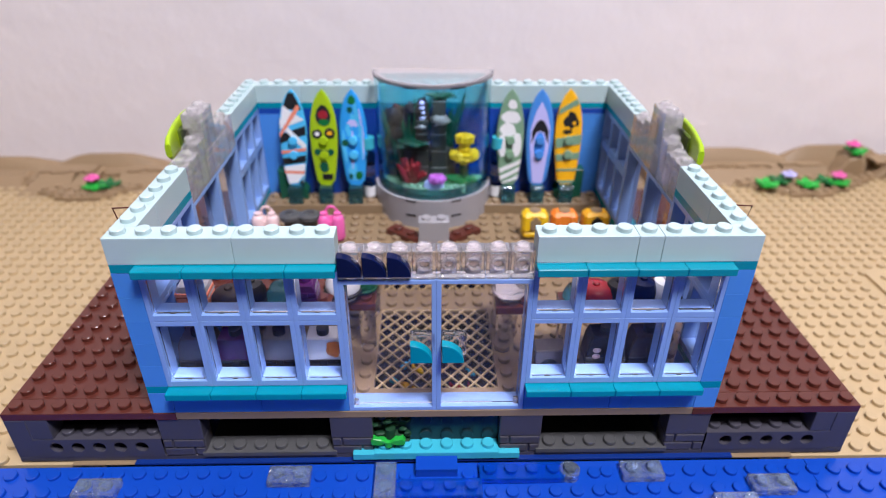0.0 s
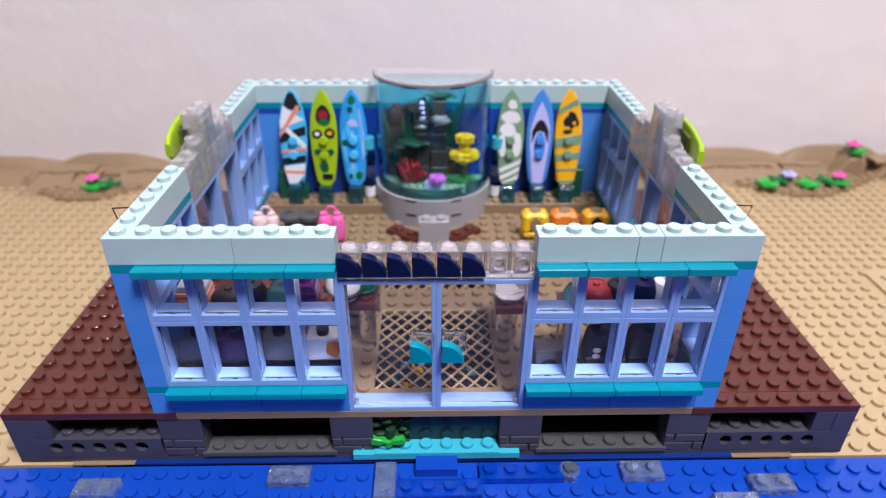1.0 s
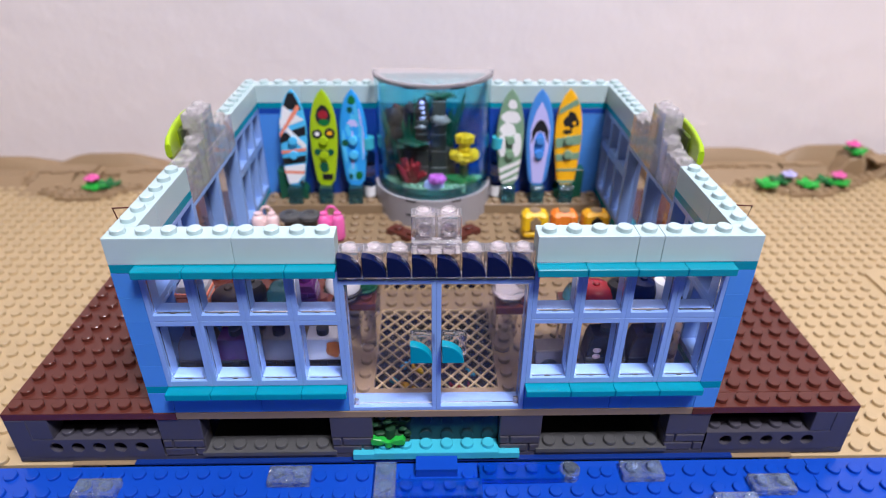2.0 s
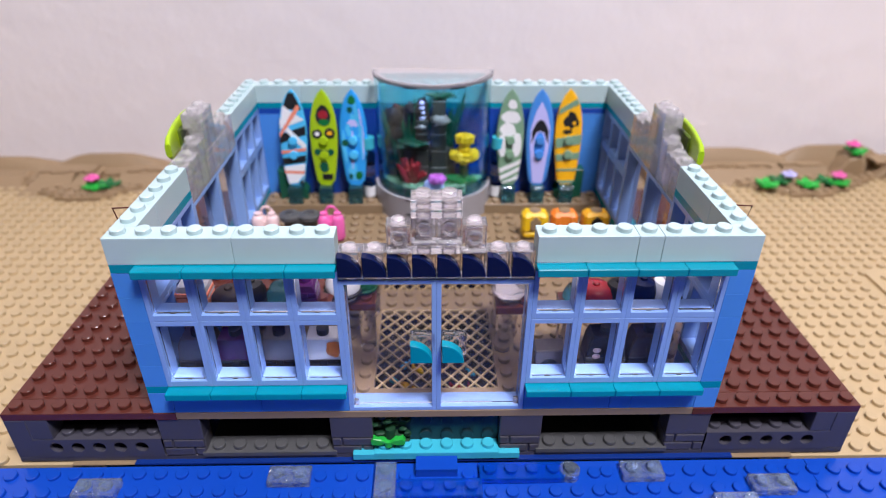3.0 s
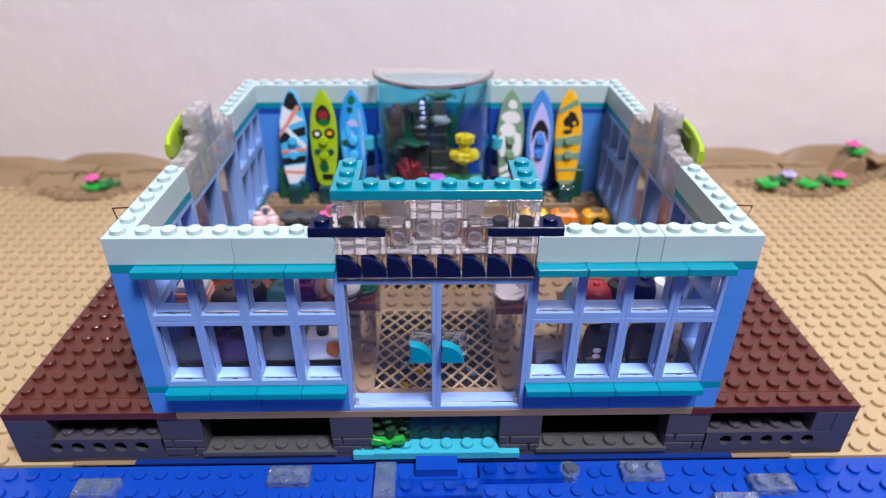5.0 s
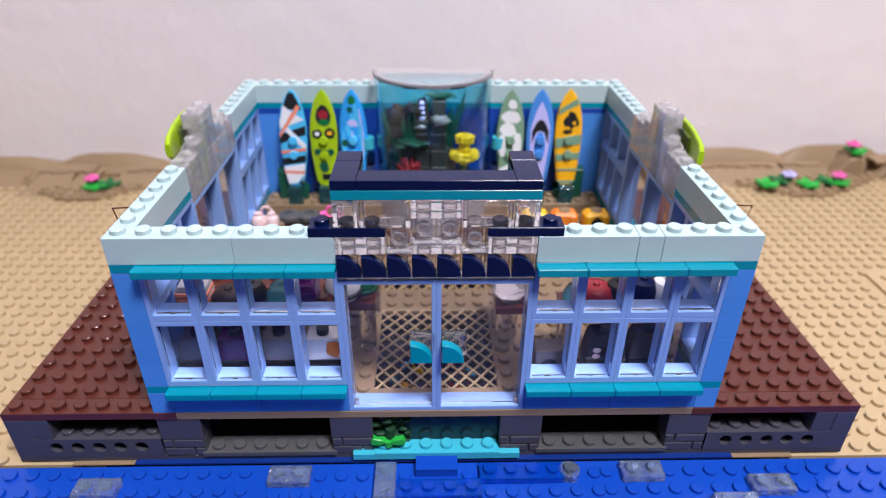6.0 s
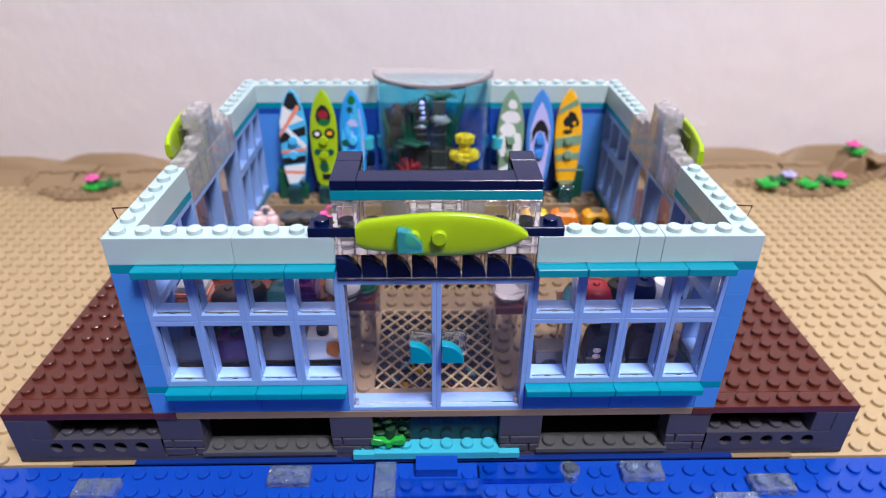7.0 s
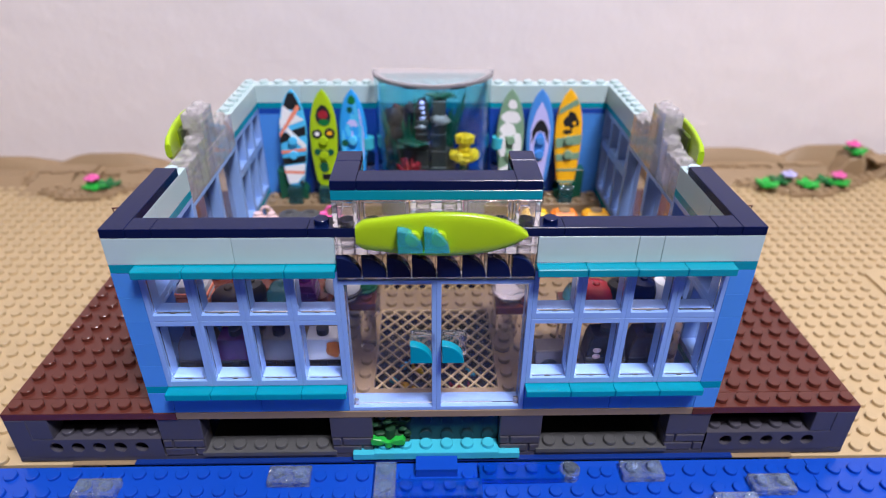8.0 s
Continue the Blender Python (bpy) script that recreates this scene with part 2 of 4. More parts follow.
def headlight_brick(mat=CLEAR_SHEEN):
    """A see-through 1 x 1 brick with a sunk stud on its front and a lip below it."""
    key = ("headlight", mat.name)
    if key not in CACHE:
        s = Shape().box(GAP, S - GAP, 2.0, S - GAP, 0.02, 3 * P - 0.02, 0.25)
        s.cavity(1.3, S - 1.3, 3.3, S - 1.2, 0.6, 3 * P - 1.2, 0.2)
        s.box(GAP, S - GAP, 0.1, 2.0, 0.02, 1.6, 0.45, mi=1)
        s.stud(S / 2, S / 2, 3 * P - 0.02)
        s.lathe([(2.4, 0), (2.4, 1.5), (2.15, 1.75), (1.6, 1.75), (1.45, 1.5), (1.45, 0.2)], 20, 0,
                Matrix.Translation((S / 2, 2.0, 5.6)) @ Matrix.Rotation(radians(90), 4, "X"))
        CACHE[key] = s.mesh("headlight_brick", [mat, RIPPLE])
    return CACHE[key]


def quarter_tile(mat):
    """A 1 x 1 quarter-round tile standing upright, its face to the front, rounded at the upper corner."""
    key = ("quarter", mat.name)
    if key not in CACHE:
        r = S - 0.25
        o = [(0.1, 0.1), (r, 0.1)] + [(0.1 + (r - 0.1) * math.cos(a), 0.1 + (r - 0.1) * math.sin(a)) for a in [math.pi / 2 * i / 14 for i in range(1, 15)]]
        CACHE[key] = Shape().prism(o, 0, P, c=0.3).mesh("quarter_tile", mat)
    return CACHE[key]


# ---- the room and the table; three unseen walls are added, dim to cut bounce ----
def slab(name, x0, x1, y0, y1, z0, z1, mat, label, category):
    return thing(name, Shape().box(x0, x1, y0, y1, z0, z1, 1.0).mesh(name, mat), Matrix(), label, category, kind="structure")


SAND_Z, WALL_Y = -8 * P, 37.15 * S
slab("wall_back", -1300, 1300, WALL_Y, WALL_Y + 60, -800, 1300, PLASTER, "rough white plaster wall behind the display", "wall")
slab("wall_left", -1360, -1302, -1500, WALL_Y, -800, 1300, DIM_UNSEEN, "unseen room wall, kept dim to limit bounced light", "wall")
slab("wall_right", 1302, 1360, -1500, WALL_Y, -800, 1300, DIM_UNSEEN, "unseen room wall, kept dim to limit bounced light", "wall")
slab("wall_front", -1300, 1300, -1560, -1502, -800, 1300, DIM_UNSEEN, "unseen room wall, kept dim to limit bounced light", "wall")
slab("ceiling", -1360, 1360, -1560, WALL_Y + 60, 1302, 1340, PLASTER, "plain white ceiling", "ceiling")
slab("floor", -1360, 1360, -1560, WALL_Y + 60, -860, -802, WOOD, "brown wooden room floor", "floor")
TABLE_Z = SAND_Z - 2.4
table = thing("display_table", None, Matrix(), "dark brown wooden table under the brick scene", "table")
part("tabletop", Shape().box(-700, 700, -500, WALL_Y - 4, TABLE_Z - 25, TABLE_Z, 1.5).mesh("tabletop", WOOD), table)
leg = Shape().box(-25, 25, -25, 25, -800, TABLE_Z - 25, 2).mesh("leg", WOOD)
for lx in (-650, 650):
    for ly in (-450, WALL_Y - 60):
        part("leg", leg, table, at(lx, ly, 0))


# ---- sand baseplates, water, base ----
def studded(name, cells, z, mat, n=10, M=None):
    s = Shape()
    for cx, cy in cells:
        s.stud(cx * S, cy * S, z - 0.02, n)
    return s.mesh(name, mat)


def ground():
    s = Shape()
    for x0, x1 in ((-80, -48), (-48, -16), (-16, 16), (16, 48), (48, 80)):
        for y0, y1 in ((0.4 if x0 == -16 else -0.12, 31.75), (31.75, 37.1)):
            s.box(x0 * S + 0.08, x1 * S - 0.08, y0 * S, y1 * S - 0.15, TABLE_Z, SAND_Z, 0.15)
    g = thing("ground", s.mesh("ground", TAN), Matrix(), "tan studded toy baseplates laid out as sand", "ground", kind="structure")
    cells = [(i, j + (0.35 if i > 0 else 0.12)) for i in range(-62, 63) for j in range(0, 35)
             if not (-21 < i < 20.9 and j < 26) and abs(i) < 18 + j * 0.95 + 6 and not (i > 30 and j < 16)]
    st = part("sand_studs", studded("sand_studs", cells, SAND_Z, TAN, 12), g, label="round studs of the tan baseplates")
    st["kind"] = "stuff"
    raised = Shape().box(31 * S, 80 * S, -0.2 * S, 16.6 * S, SAND_Z + 0.02, SAND_Z + 1.9, 0.15)
    for i in range(32, 44):
        for j in range(4, 16):
            raised.stud(i * S, (j + 0.35) * S, SAND_Z + 1.88, 12)
    part("plate", raised.mesh("raised_sand_plate", TAN), g, label="tan plate laid on the sand")


def water():
    s = Shape()
    edges = [-70, -54, -38, -22, -3, 2, 18, 34, 50, 70]
    for a, b in zip(edges, edges[1:]):
        s.box(a * S + 0.06, b * S - 0.06, -14 * S, -0.28 * S, TABLE_Z, SAND_Z + 0.02, 0.2)
    w = thing("water", s.mesh("water", WATER), Matrix(), "bright blue studded plates laid out as the sea", "water", kind="structure")
    cells = []
    for i in range(-26, 26):
        for j in range(6):
            if i < -8:
                cells.append((i - 0.05, -0.82 - j))
            elif i >= 8:
                cells.append((i + 0.1, -1.0 - j))
            elif not (-3 <= i < 2 and j < 2 and i not in (-2, 1)) and not (2 <= i < 6 and j == 0):
                cells.append((i + 0.5, -1.06 - j))
    st = part("water_studs", studded("water_studs", cells, SAND_Z - 0.3, WATER, 16), w)
    st["kind"] = "stuff"
    # loose see-through plates that stand for ripples
    for x, y, d2 in ((-15.6, -1.75, 0), (-6.9, -1.15, 0), (9.75, -1.1, 0), (15.6, -1.95, 0), (13.6, -2.95, 0)):
        thing("clear_plate", clear_brick(2, 1, 1, WATER_TINT), at((x - 1) * S, (y - 0.5) * S, SAND_Z + 0.05), "see-through two-stud plate tinted blue for the water beneath", "brick", "ripple plates")
    thing("clear_plate", clear_brick(1, 2, 1, WATER_TINT), at(-2.9 * S, -2.5 * S, SAND_Z + 0.05), "see-through two-stud plate lengthwise on the water, tinted blue for it", "brick", "ripple plates")
    s = Shape().lathe([(3.9, 0), (3.9, P)], 20).stud(0, 0, P)
    thing("clear_round_plate", s.mesh("clear_round_plate", WATER_TINT), at(6.3 * S, -1.1 * S, SAND_Z + 0.05), "small round see-through plate tinted blue for the water beneath", "brick")
    for x, y, w2 in ((2, -1.6, 4), (-1.9, -2.5, 4)):
        thing("clear_blue_plate", clear_brick(w2, 1, 1, TDBLUE), at(x * S, y * S, SAND_Z + 0.05), "see-through dark blue plate on the water", "brick", "dark blue water plates")
    thing("blue_brick", brick(2, 1, 1.3, WATER, False), at(-1.0 * S, -1.13 * S, SAND_Z + 0.03), "smooth bright blue brick in the water by the steps", "brick")


ground()
water()

DEPTH = 24
base = thing("pier_base", None, Matrix(), "dark grey brick pier base with brown studded deck", "base", kind="structure")


def deck():
    for x0, x1 in ((-20, -13), (13, 20)):
        for y0, y1 in ((0, 1), (1, 12), (12, DEPTH)):
            me = Shape().box(x0 * S + GAP, x1 * S - GAP, y0 * S + 0.04, y1 * S - 0.04, -P, 0, 0.15).mesh("deck_plate", BROWN)
            part("deck_plate", me, base, label="reddish brown studded deck plate")
    for x in (-13, 12):
        part("deck_plate", Shape().box(x * S, (x + 1) * S, -0.05 * S, 0.6 * S, -P, -0.02, 0.1).mesh("deck_plate", BROWN), base)
    st = Shape().stud(0, 0, -0.02, 20).mesh("deck_stud", BROWN)
    n = 0
    for x in [*range(-20, -13), *range(13, 20)]:
        for y in range(0, DEPTH):
            if n < 300 and y < 20:
                part("stud", st, base, at((x + 0.5) * S, (y + 0.5) * S, 0))
                n += 1


def technic_front():
    """A low grey brick with five round holes and studs on top."""
    s = Shape()
    z0, z1, n = -7 * P, -4.1 * P, 5
    y0, y1 = 0.02, S - 0.05
    hx = [(i + 1) * S for i in range(n)]
    w, zc, r = 6 * S, (z0 + z1) / 2 + 0.5, 2.45
    # front face with holes: a strip round each hole
    k = 20
    for i, cx in enumerate(hx):
        a0, a1 = (0 if i == 0 else cx - S / 2), (w if i == n - 1 else cx + S / 2)
        verts, faces = [], []
        for j in range(k):
            t = 2 * math.pi * j / k
            c, d = math.cos(t), math.sin(t)
            verts.append((cx + r * c, y0, zc + r * d))
            ex = (a1 - cx) / c if c > 1e-6 else ((a0 - cx) / c if c < -1e-6 else 1e9)
            ez = (z1 - zc) / d if d > 1e-6 else ((z0 - zc) / d if d < -1e-6 else 1e9)
            e = min(ex, ez)
            verts.append((cx + c * e, y0, zc + d * e))
            verts.append((cx + r * c, y1, zc + r * d))
        for j in range(k):
            q = (j + 1) % k
            faces.append((3 * j, 3 * j + 1, 3 * q + 1, 3 * q))
            faces.append((3 * j, 3 * q, 3 * q + 2, 3 * j + 2))
        s.add(verts, faces)
        for px, pz in ((a0, z0), (a0, z1), (a1, z0), (a1, z1)):
            t0 = math.atan2(pz - zc, px - cx) % (2 * math.pi)
            j = int(t0 / (2 * math.pi / k))
            p, q = verts[3 * j + 1], verts[3 * ((j + 1) % k) + 1]
            s.add([p, (px, y0, pz), q], [(0, 1, 2)])
    s.add([(0, y0, z1), (w, y0, z1), (w, y1, z1), (0, y1, z1)], [(0, 1, 2, 3)])
    for i in range(6):
        s.stud((i + 0.5) * S, S / 2, z1 - 0.02)
    return s


def pier():
    part("floor_edge", Shape().box(-12 * S, 12 * S, -0.02 * S, 0.9 * S, -P, -0.05, 0.15).mesh("floor_edge", DTAN), base, label="dark tan plate edge under the front wall")
    block = Shape().box(0.05, S - 0.05, 0.02, 2 * S, -7 * P, -P - 0.02, 0.25).mesh("corner_block", GREY)
    part("corner_block", block, base, at(-20 * S, 0, 0))
    part("corner_block", block, base, at(19 * S, 0, 0))
    upper = Shape().box(0.05, S - 0.05, 0.02, S, -4.08 * P, -P - 0.02, 0.25).mesh("upper_block", GREY)
    part("upper_block", upper, base, at(-19 * S, 0, 0))
    part("upper_block", upper, base, at(18 * S, 0, 0))
    for xa, xb in ((-20, -13), (-13, -4), (4, 13), (13, 20)):
        foot = Shape().box(xa * S + 0.05, xb * S - 0.05, 0.03, 1.2 * S, -7.75 * P, -7.0 * P, 0.15).mesh("foot_plate", GREY)
        part("foot_plate", foot, base)
    tech = technic_front().mesh("beam_with_holes", GREY)
    part("beam_with_holes", tech, base, at(-19 * S - 0.2, -0.02 * S, 0), "dark grey beam with five round holes")
    part("beam_with_holes", tech, base, at(13 * S + 0.2, -0.02 * S, 0), "dark grey beam with five round holes")
    # pillars of one plain block on a block with a masonry face
    plain = Shape().box(0.06, 2 * S - 0.06, 0.02, S, -4.35 * P, -P - 0.02, 0.25).mesh("block", GREY)
    m = Shape().box(0.06, 2 * S - 0.06, 0.5, S, -7 * P, -4.38 * P, 0.2)
    for row, cuts in ((0, (0, 1.45, 2)), (1, (0, 0.5, 2))):
        za = -7 * P + 0.15 + row * 4.2
        for a, b in zip(cuts, cuts[1:]):
            m.box(a * S + 0.35, b * S - 0.35, -0.25, 0.7, za + 0.25, za + 3.95, 0.35)
    masonry = m.mesh("masonry_block", GREY)
    for x in (-13, -5, 3, 11):
        part("block", plain, base, at(x * S, 0, 0))
        part("masonry_block", masonry, base, at(x * S, 0, 0), "dark grey block with a masonry face")
    # side and rear skirts
    for x in (-20, 19):
        part("side_wall", Shape().box(x * S + 0.05, (x + 1) * S - 0.05, 2 * S, DEPTH * S, -7 * P, -P - 0.02, 0.2).mesh("side_wall", GREY), base)
    part("rear_wall", Shape().box(-20 * S, 20 * S, (DEPTH - 1) * S, DEPTH * S, -7 * P, -P - 0.02, 0.2).mesh("rear_wall", GREY), base)
    # black sheets stand in for the shade inside the bays
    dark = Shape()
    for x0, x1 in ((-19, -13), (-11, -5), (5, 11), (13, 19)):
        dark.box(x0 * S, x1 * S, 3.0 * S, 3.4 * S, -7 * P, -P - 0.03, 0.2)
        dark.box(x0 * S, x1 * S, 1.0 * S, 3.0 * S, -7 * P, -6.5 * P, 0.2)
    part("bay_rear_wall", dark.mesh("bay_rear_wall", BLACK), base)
    for x in (-11, 5):
        s = Shape().box(x * S - 0.2 * S, (x + 6) * S + 0.2 * S, -0.1 * S, 0.95 * S, -7 * P, -6.3 * P, 0.2)
        for i in range(6):
            s.stud((x + i + 0.5) * S, 0.32 * S, -6.3 * P - 0.02)
        part("bay_floor", s.mesh("bay_floor", DGREY), base, label="dark grey studded plate in the bay")
    s = Shape().box(-4 * S, 4 * S, -0.32 * S, 0.9 * S, -7.25 * P, -6.3 * P, 0.2)
    s.box(-3 * S + 0.1, 3 * S - 0.1, -0.33 * S, 0.92 * S, -6.7 * P, -6.1 * P, 0.2)
    for i in range(6):
        for j in range(1):
            s.stud((-2.5 + i) * S, (0.15 + j) * S, -6.1 * P - 0.02)
    part("step", s.mesh("step", TURQ), base, label="bright turquoise studded step into the water")
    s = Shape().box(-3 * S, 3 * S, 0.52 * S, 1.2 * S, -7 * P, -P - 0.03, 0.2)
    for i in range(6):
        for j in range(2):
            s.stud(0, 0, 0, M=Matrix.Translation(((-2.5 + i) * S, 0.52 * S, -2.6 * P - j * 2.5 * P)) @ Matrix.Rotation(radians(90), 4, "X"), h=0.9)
    part("pool_wall", s.mesh("pool_wall", DTEAL), base, label="opaque teal studded pool wall, darkened for the bay's shade")
    part("bottom_plate", Shape().box(-14.5 * S, 14.5 * S, -0.24 * S, DEPTH * S, SAND_Z + 0.05, -7.6 * P, 0.2).mesh("bottom_plate", SHADE_BLUE), base, label="blue plate under the pier, coloured dark for its shade")
    part("bottom_plate", Shape().box(-17.5 * S, -14.5 * S, -0.22 * S, DEPTH * S, SAND_Z + 0.05, -7.76 * P, 0.2).mesh("bottom_plate", DTAN), base)
    part("bottom_plate", Shape().box(14.5 * S, 17.5 * S, -0.22 * S, DEPTH * S, SAND_Z + 0.05, -7.76 * P, 0.2).mesh("bottom_plate", DTAN), base)


deck()
pier()
# a green two-leaf plant on the step
s = Shape()
for sx in (-1, 1):
    o = [(0, 0), (sx * 3, -1.6), (sx * 6.3, -1.3), (sx * 6.6, 0.4), (sx * 5.6, 1.9), (sx * 2.5, 1.3)]
    s.prism(o if sx > 0 else o[::-1], -1.2, 1.2, c=0.3, M=Matrix.Translation((0, 0, 2.4)))
s.lathe([(1.6, 0), (1.6, 2.6)], 10)
thing("green_plant", s.mesh("green_plant", BGREEN), at(-2.3 * S, -0.02 * S, -6.1 * P + 1.7), "small bright green leaf piece on the turquoise step", "plant")
s = Shape()
for i in range(60):
    s.blob(rnd.uniform(-6.5, 6.5), rnd.uniform(-1, 3.5), rnd.uniform(2.0, 13.5), 1.5, 1.1, 0.6, rough=0.5, seed=i, n=8)
s.lathe([(2, 0), (2, 9)], 8)
thing("dark_bush", s.mesh("dark_bush", BUSH), at(-2.2 * S, 0.22 * S, -6.1 * P), "leafy green bush under the shop, coloured dark for the shade", "plant")


# ---- the shop building ----
shop = thing("toy_beach_shop", None, Matrix(), "open-topped light blue brick beach shop with glazed doors", "building")


def frame_mesh(w, h, t=1.6, deep=S, foot=2.5, head=2.0):
    """A window or door frame of w studs and h plates, one stud deep."""
    key = ("frame", w, h)
    if key not in CACHE:
        W, H = w * S, h * P
        s = Shape()
        s.box(0.02, t, GAP, deep - GAP, 0.01, H - 0.01, 0.1)
        s.box(W - t, W - 0.02, GAP, deep - GAP, 0.01, H - 0.01, 0.1)
        s.box(t - 0.1, W - t + 0.1, 0.08, deep - 0.1, 0.02, foot, 0.15)
        s.box(t - 0.1, W - t + 0.1, 0.08, deep - 0.1, H - head, H - 0.02, 0.15)
        CACHE[key] = s.mesh("frame", FRAME)
    return CACHE[key]


def pane_mesh(w, h, t=1.6, foot=2.5, head=2.0):
    key = ("pane", w, h)
    mat = DOOR_PANE if w > 2 else PANE
    if key not in CACHE:
        CACHE[key] = Shape().box(t + 0.02, w * S - t - 0.02, 0, 0.9, foot + 0.02, h * P - head - 0.02, 0.1).mesh("pane", mat)
    return CACHE[key]


def window(parent, M, w, h):
    f = part("window_frame", frame_mesh(w, h), parent, M)
    p = part("pane", pane_mesh(w, h), f, at(0, 1.7, 0), "clear window pane")
    p.visible_shadow = False
    if "latch" not in CACHE:
        CACHE["latch"] = Shape().box(2.6, 13.4, 1.35, 1.68, 2.45, 2.72, 0.04).box(7.1, 8.9, 1.0, 1.68, 2.45, 2.9, 0.08).mesh("latch", DGREY)
    part("latch", CACHE["latch"], f, None, "dark line along the pane's bottom edge")


def rail_plate(w, mat=TEAL):
    """A plate with a thin rail along its front."""
    key = ("rail", w)
    if key not in CACHE:
        s = Shape().box(GAP, w * S - GAP, GAP, S - GAP, 0.02, P - 0.02, 0.15)
        s.box(GAP, w * S - GAP, -4.3, -2.9, 0.25, P - 0.05, 0.3)
        s.box(GAP, w * S - GAP, -3.2, 0.3, P - 1.7, P - 0.3, 0.1)
        CACHE[key] = s.mesh("rail_plate", mat)
    return CACHE[key]


def wall_section(M, n, cut, tops=()):
    """n windows side by side, two high, between rail plates, with aqua bricks on top."""
    x = 0
    for w in cut:
        part("base_brick", brick(w, 1, 3, BASE_BLUE, False), shop, M @ at(x * S, 0, 0))
        if not tops:
            part("top_brick", brick(w, 1, 3, AQUA), shop, M @ at(x * S, 0, 20 * P))
        x += w
    for x, w in tops:
        part("top_brick", brick(w, 1, 3, AQUA), shop, M @ at(x * S, 0, 20 * P))
    for i in range(n):
        for z in (3, 19):
            part("rail_plate", rail_plate(2), shop, M @ at(i * 2 * S, 0, z * P))
        window(shop, M @ at(i * 2 * S, 0, 4 * P), 2, 9)
        window(shop, M @ at(i * 2 * S, 0, 13 * P), 2, 6)


def corner_column(x, y):
    for k, z in enumerate((0, 4, 7, 10, 13, 16)):
        part("corner_brick", brick(1, 1, 3, AZURE, False, c=0.04), shop, at(x * S, y * S, z * P))
    for z in (3, 19):
        part("corner_plate", brick(1, 1, 1, TEAL, False), shop, at(x * S, y * S, z * P))


def entrance(M, handles):
    """Two glazed doors under a row of see-through headlight bricks."""
    for k in (0, 4):
        f = part("door_frame", frame_mesh(4, 18, 1.6, S, 1.8, 1.7), shop, M @ at(k * S, 0, 0))
        p = part("pane", pane_mesh(4, 18, 1.6, 1.8, 1.7), f, at(0, 2.0, 0), "clear glazed door leaf")
        p.visible_shadow = False
        hx = 1.7 if k == 0 else 4 * S - 3.5
        part("hinge", Shape().box(hx, hx + 1.8, 1.0, 2.9, 1.82, 4.4, 0.3).mesh("hinge", CLEAR_SHEEN), f, None, "see-through door hinge")
        if handles:
            x = 2.86 * S if k == 0 else 0.22 * S
            plate = clear_brick(1, 1, 1)
            h = part("door_handle", quarter_tile(TEAL), f, at(x, -3.4, 7.9 * P), "turquoise quarter-round door handle")
            b = Shape().box(x - 0.1, x + 8.6, -0.15, 2.9, 7.9 * P + 1, 7.9 * P + 10.2, 0.3).cavity(x + 0.9, x + 7.6, 0.6, 2.2, 7.9 * P + 2, 7.9 * P + 9.2, 0.2)
            part("handle_clip", b.mesh("handle_clip", CLEAR), f, None, "see-through clip holding the handle")
    for k in range(8):
        part("headlight_brick", headlight_brick(CLEAR_SHEEN if handles else RIPPLE), shop, M @ at(k * S, 0, 18 * P))


# front
wall_section(at(-12 * S, 0, 0), 4, (4, 4), ((-1, 5), (4, 4)))
wall_section(at(4 * S, 0, 0), 4, (4, 1, 3), ((0, 4), (4, 1), (5, 4)))
for x in (-13, 12):
    corner_column(x, 0)
    corner_column(x, 21)
entrance(at(-4 * S, 0, 0), True)
# sides
LEFT, RIGHT = at(-13 * S, 21 * S, 0, -90), at(13 * S, 1 * S, 0, 90)
for M in (LEFT, RIGHT):
    wall_section(M, 3, (2, 4))
    wall_section(M @ at(14 * S, 0, 0), 3, (4, 2))
    entrance(M @ at(6 * S, 0, 0), False)
# rear
for z in (0, 3, 6, 9, 12, 15):
    for xs in (([-10, -8, -4], [4, 8, 10]) if z % 2 else ([-10, -6, -4], [4, 6, 10])):
        for a, b in zip(xs, xs[1:]):
            part("rear_brick", brick(b - a, 1, 3, DEEP, False, c=0.03), shop, at(a * S, 21 * S, z * P))
    for x in (-12, 10):
        part("rear_brick", brick(2, 1, 3, AZURE, False, c=0.03), shop, at(x * S, 21 * S, z * P), "medium blue brick in the rear corner")
    part("rear_brick", brick(8, 1, 3, DEEP, False, c=0.03), shop, at(-4 * S, 21 * S, z * P))
for x, w, y in ((-12, 8, 21), (-4, 8, 21), (4, 8, 21)):
    part("rear_plate", brick(w, 1, 1, DEEP, False), shop, at(x * S, y * S, 18 * P))
    part("rear_plate", brick(w, 1, 1, TEAL, False), shop, at(x * S, y * S, 19 * P))
for a, b, y in ((-13, -9, 21), (-9, -4, 21), (-4, 4, 21), (4, 9, 21), (9, 13, 21)):
    part("top_brick", brick(b - a, 1, 3, AQUA), shop, at(a * S, y * S, 20 * P))


def shop_floor():
    s = Shape()
    for x0, x1, y0, y1 in ((-12, -3, 1, 21), (3, 12, 1, 21), (-3, 3, 1, 1.5), (-3, 3, 8, 10), (-3, 3, 13, 21)):
        s.box(x0 * S, x1 * S, y0 * S, y1 * S, -P, 0, 0.05)
    part("shop_floor", s.mesh("shop_floor", DTAN), shop, label="dark tan studded shop floor")
    cells = [(i + 0.5, j + 0.5) for i in range(-12, 12) for j in range(1, 14)
             if not (-3 <= i < 3 and (j < 8 or 9 < j < 13))]
    part("floor_studs", studded("floor_studs", cells, 0, DTAN, 12), shop)["kind"] = "stuff"
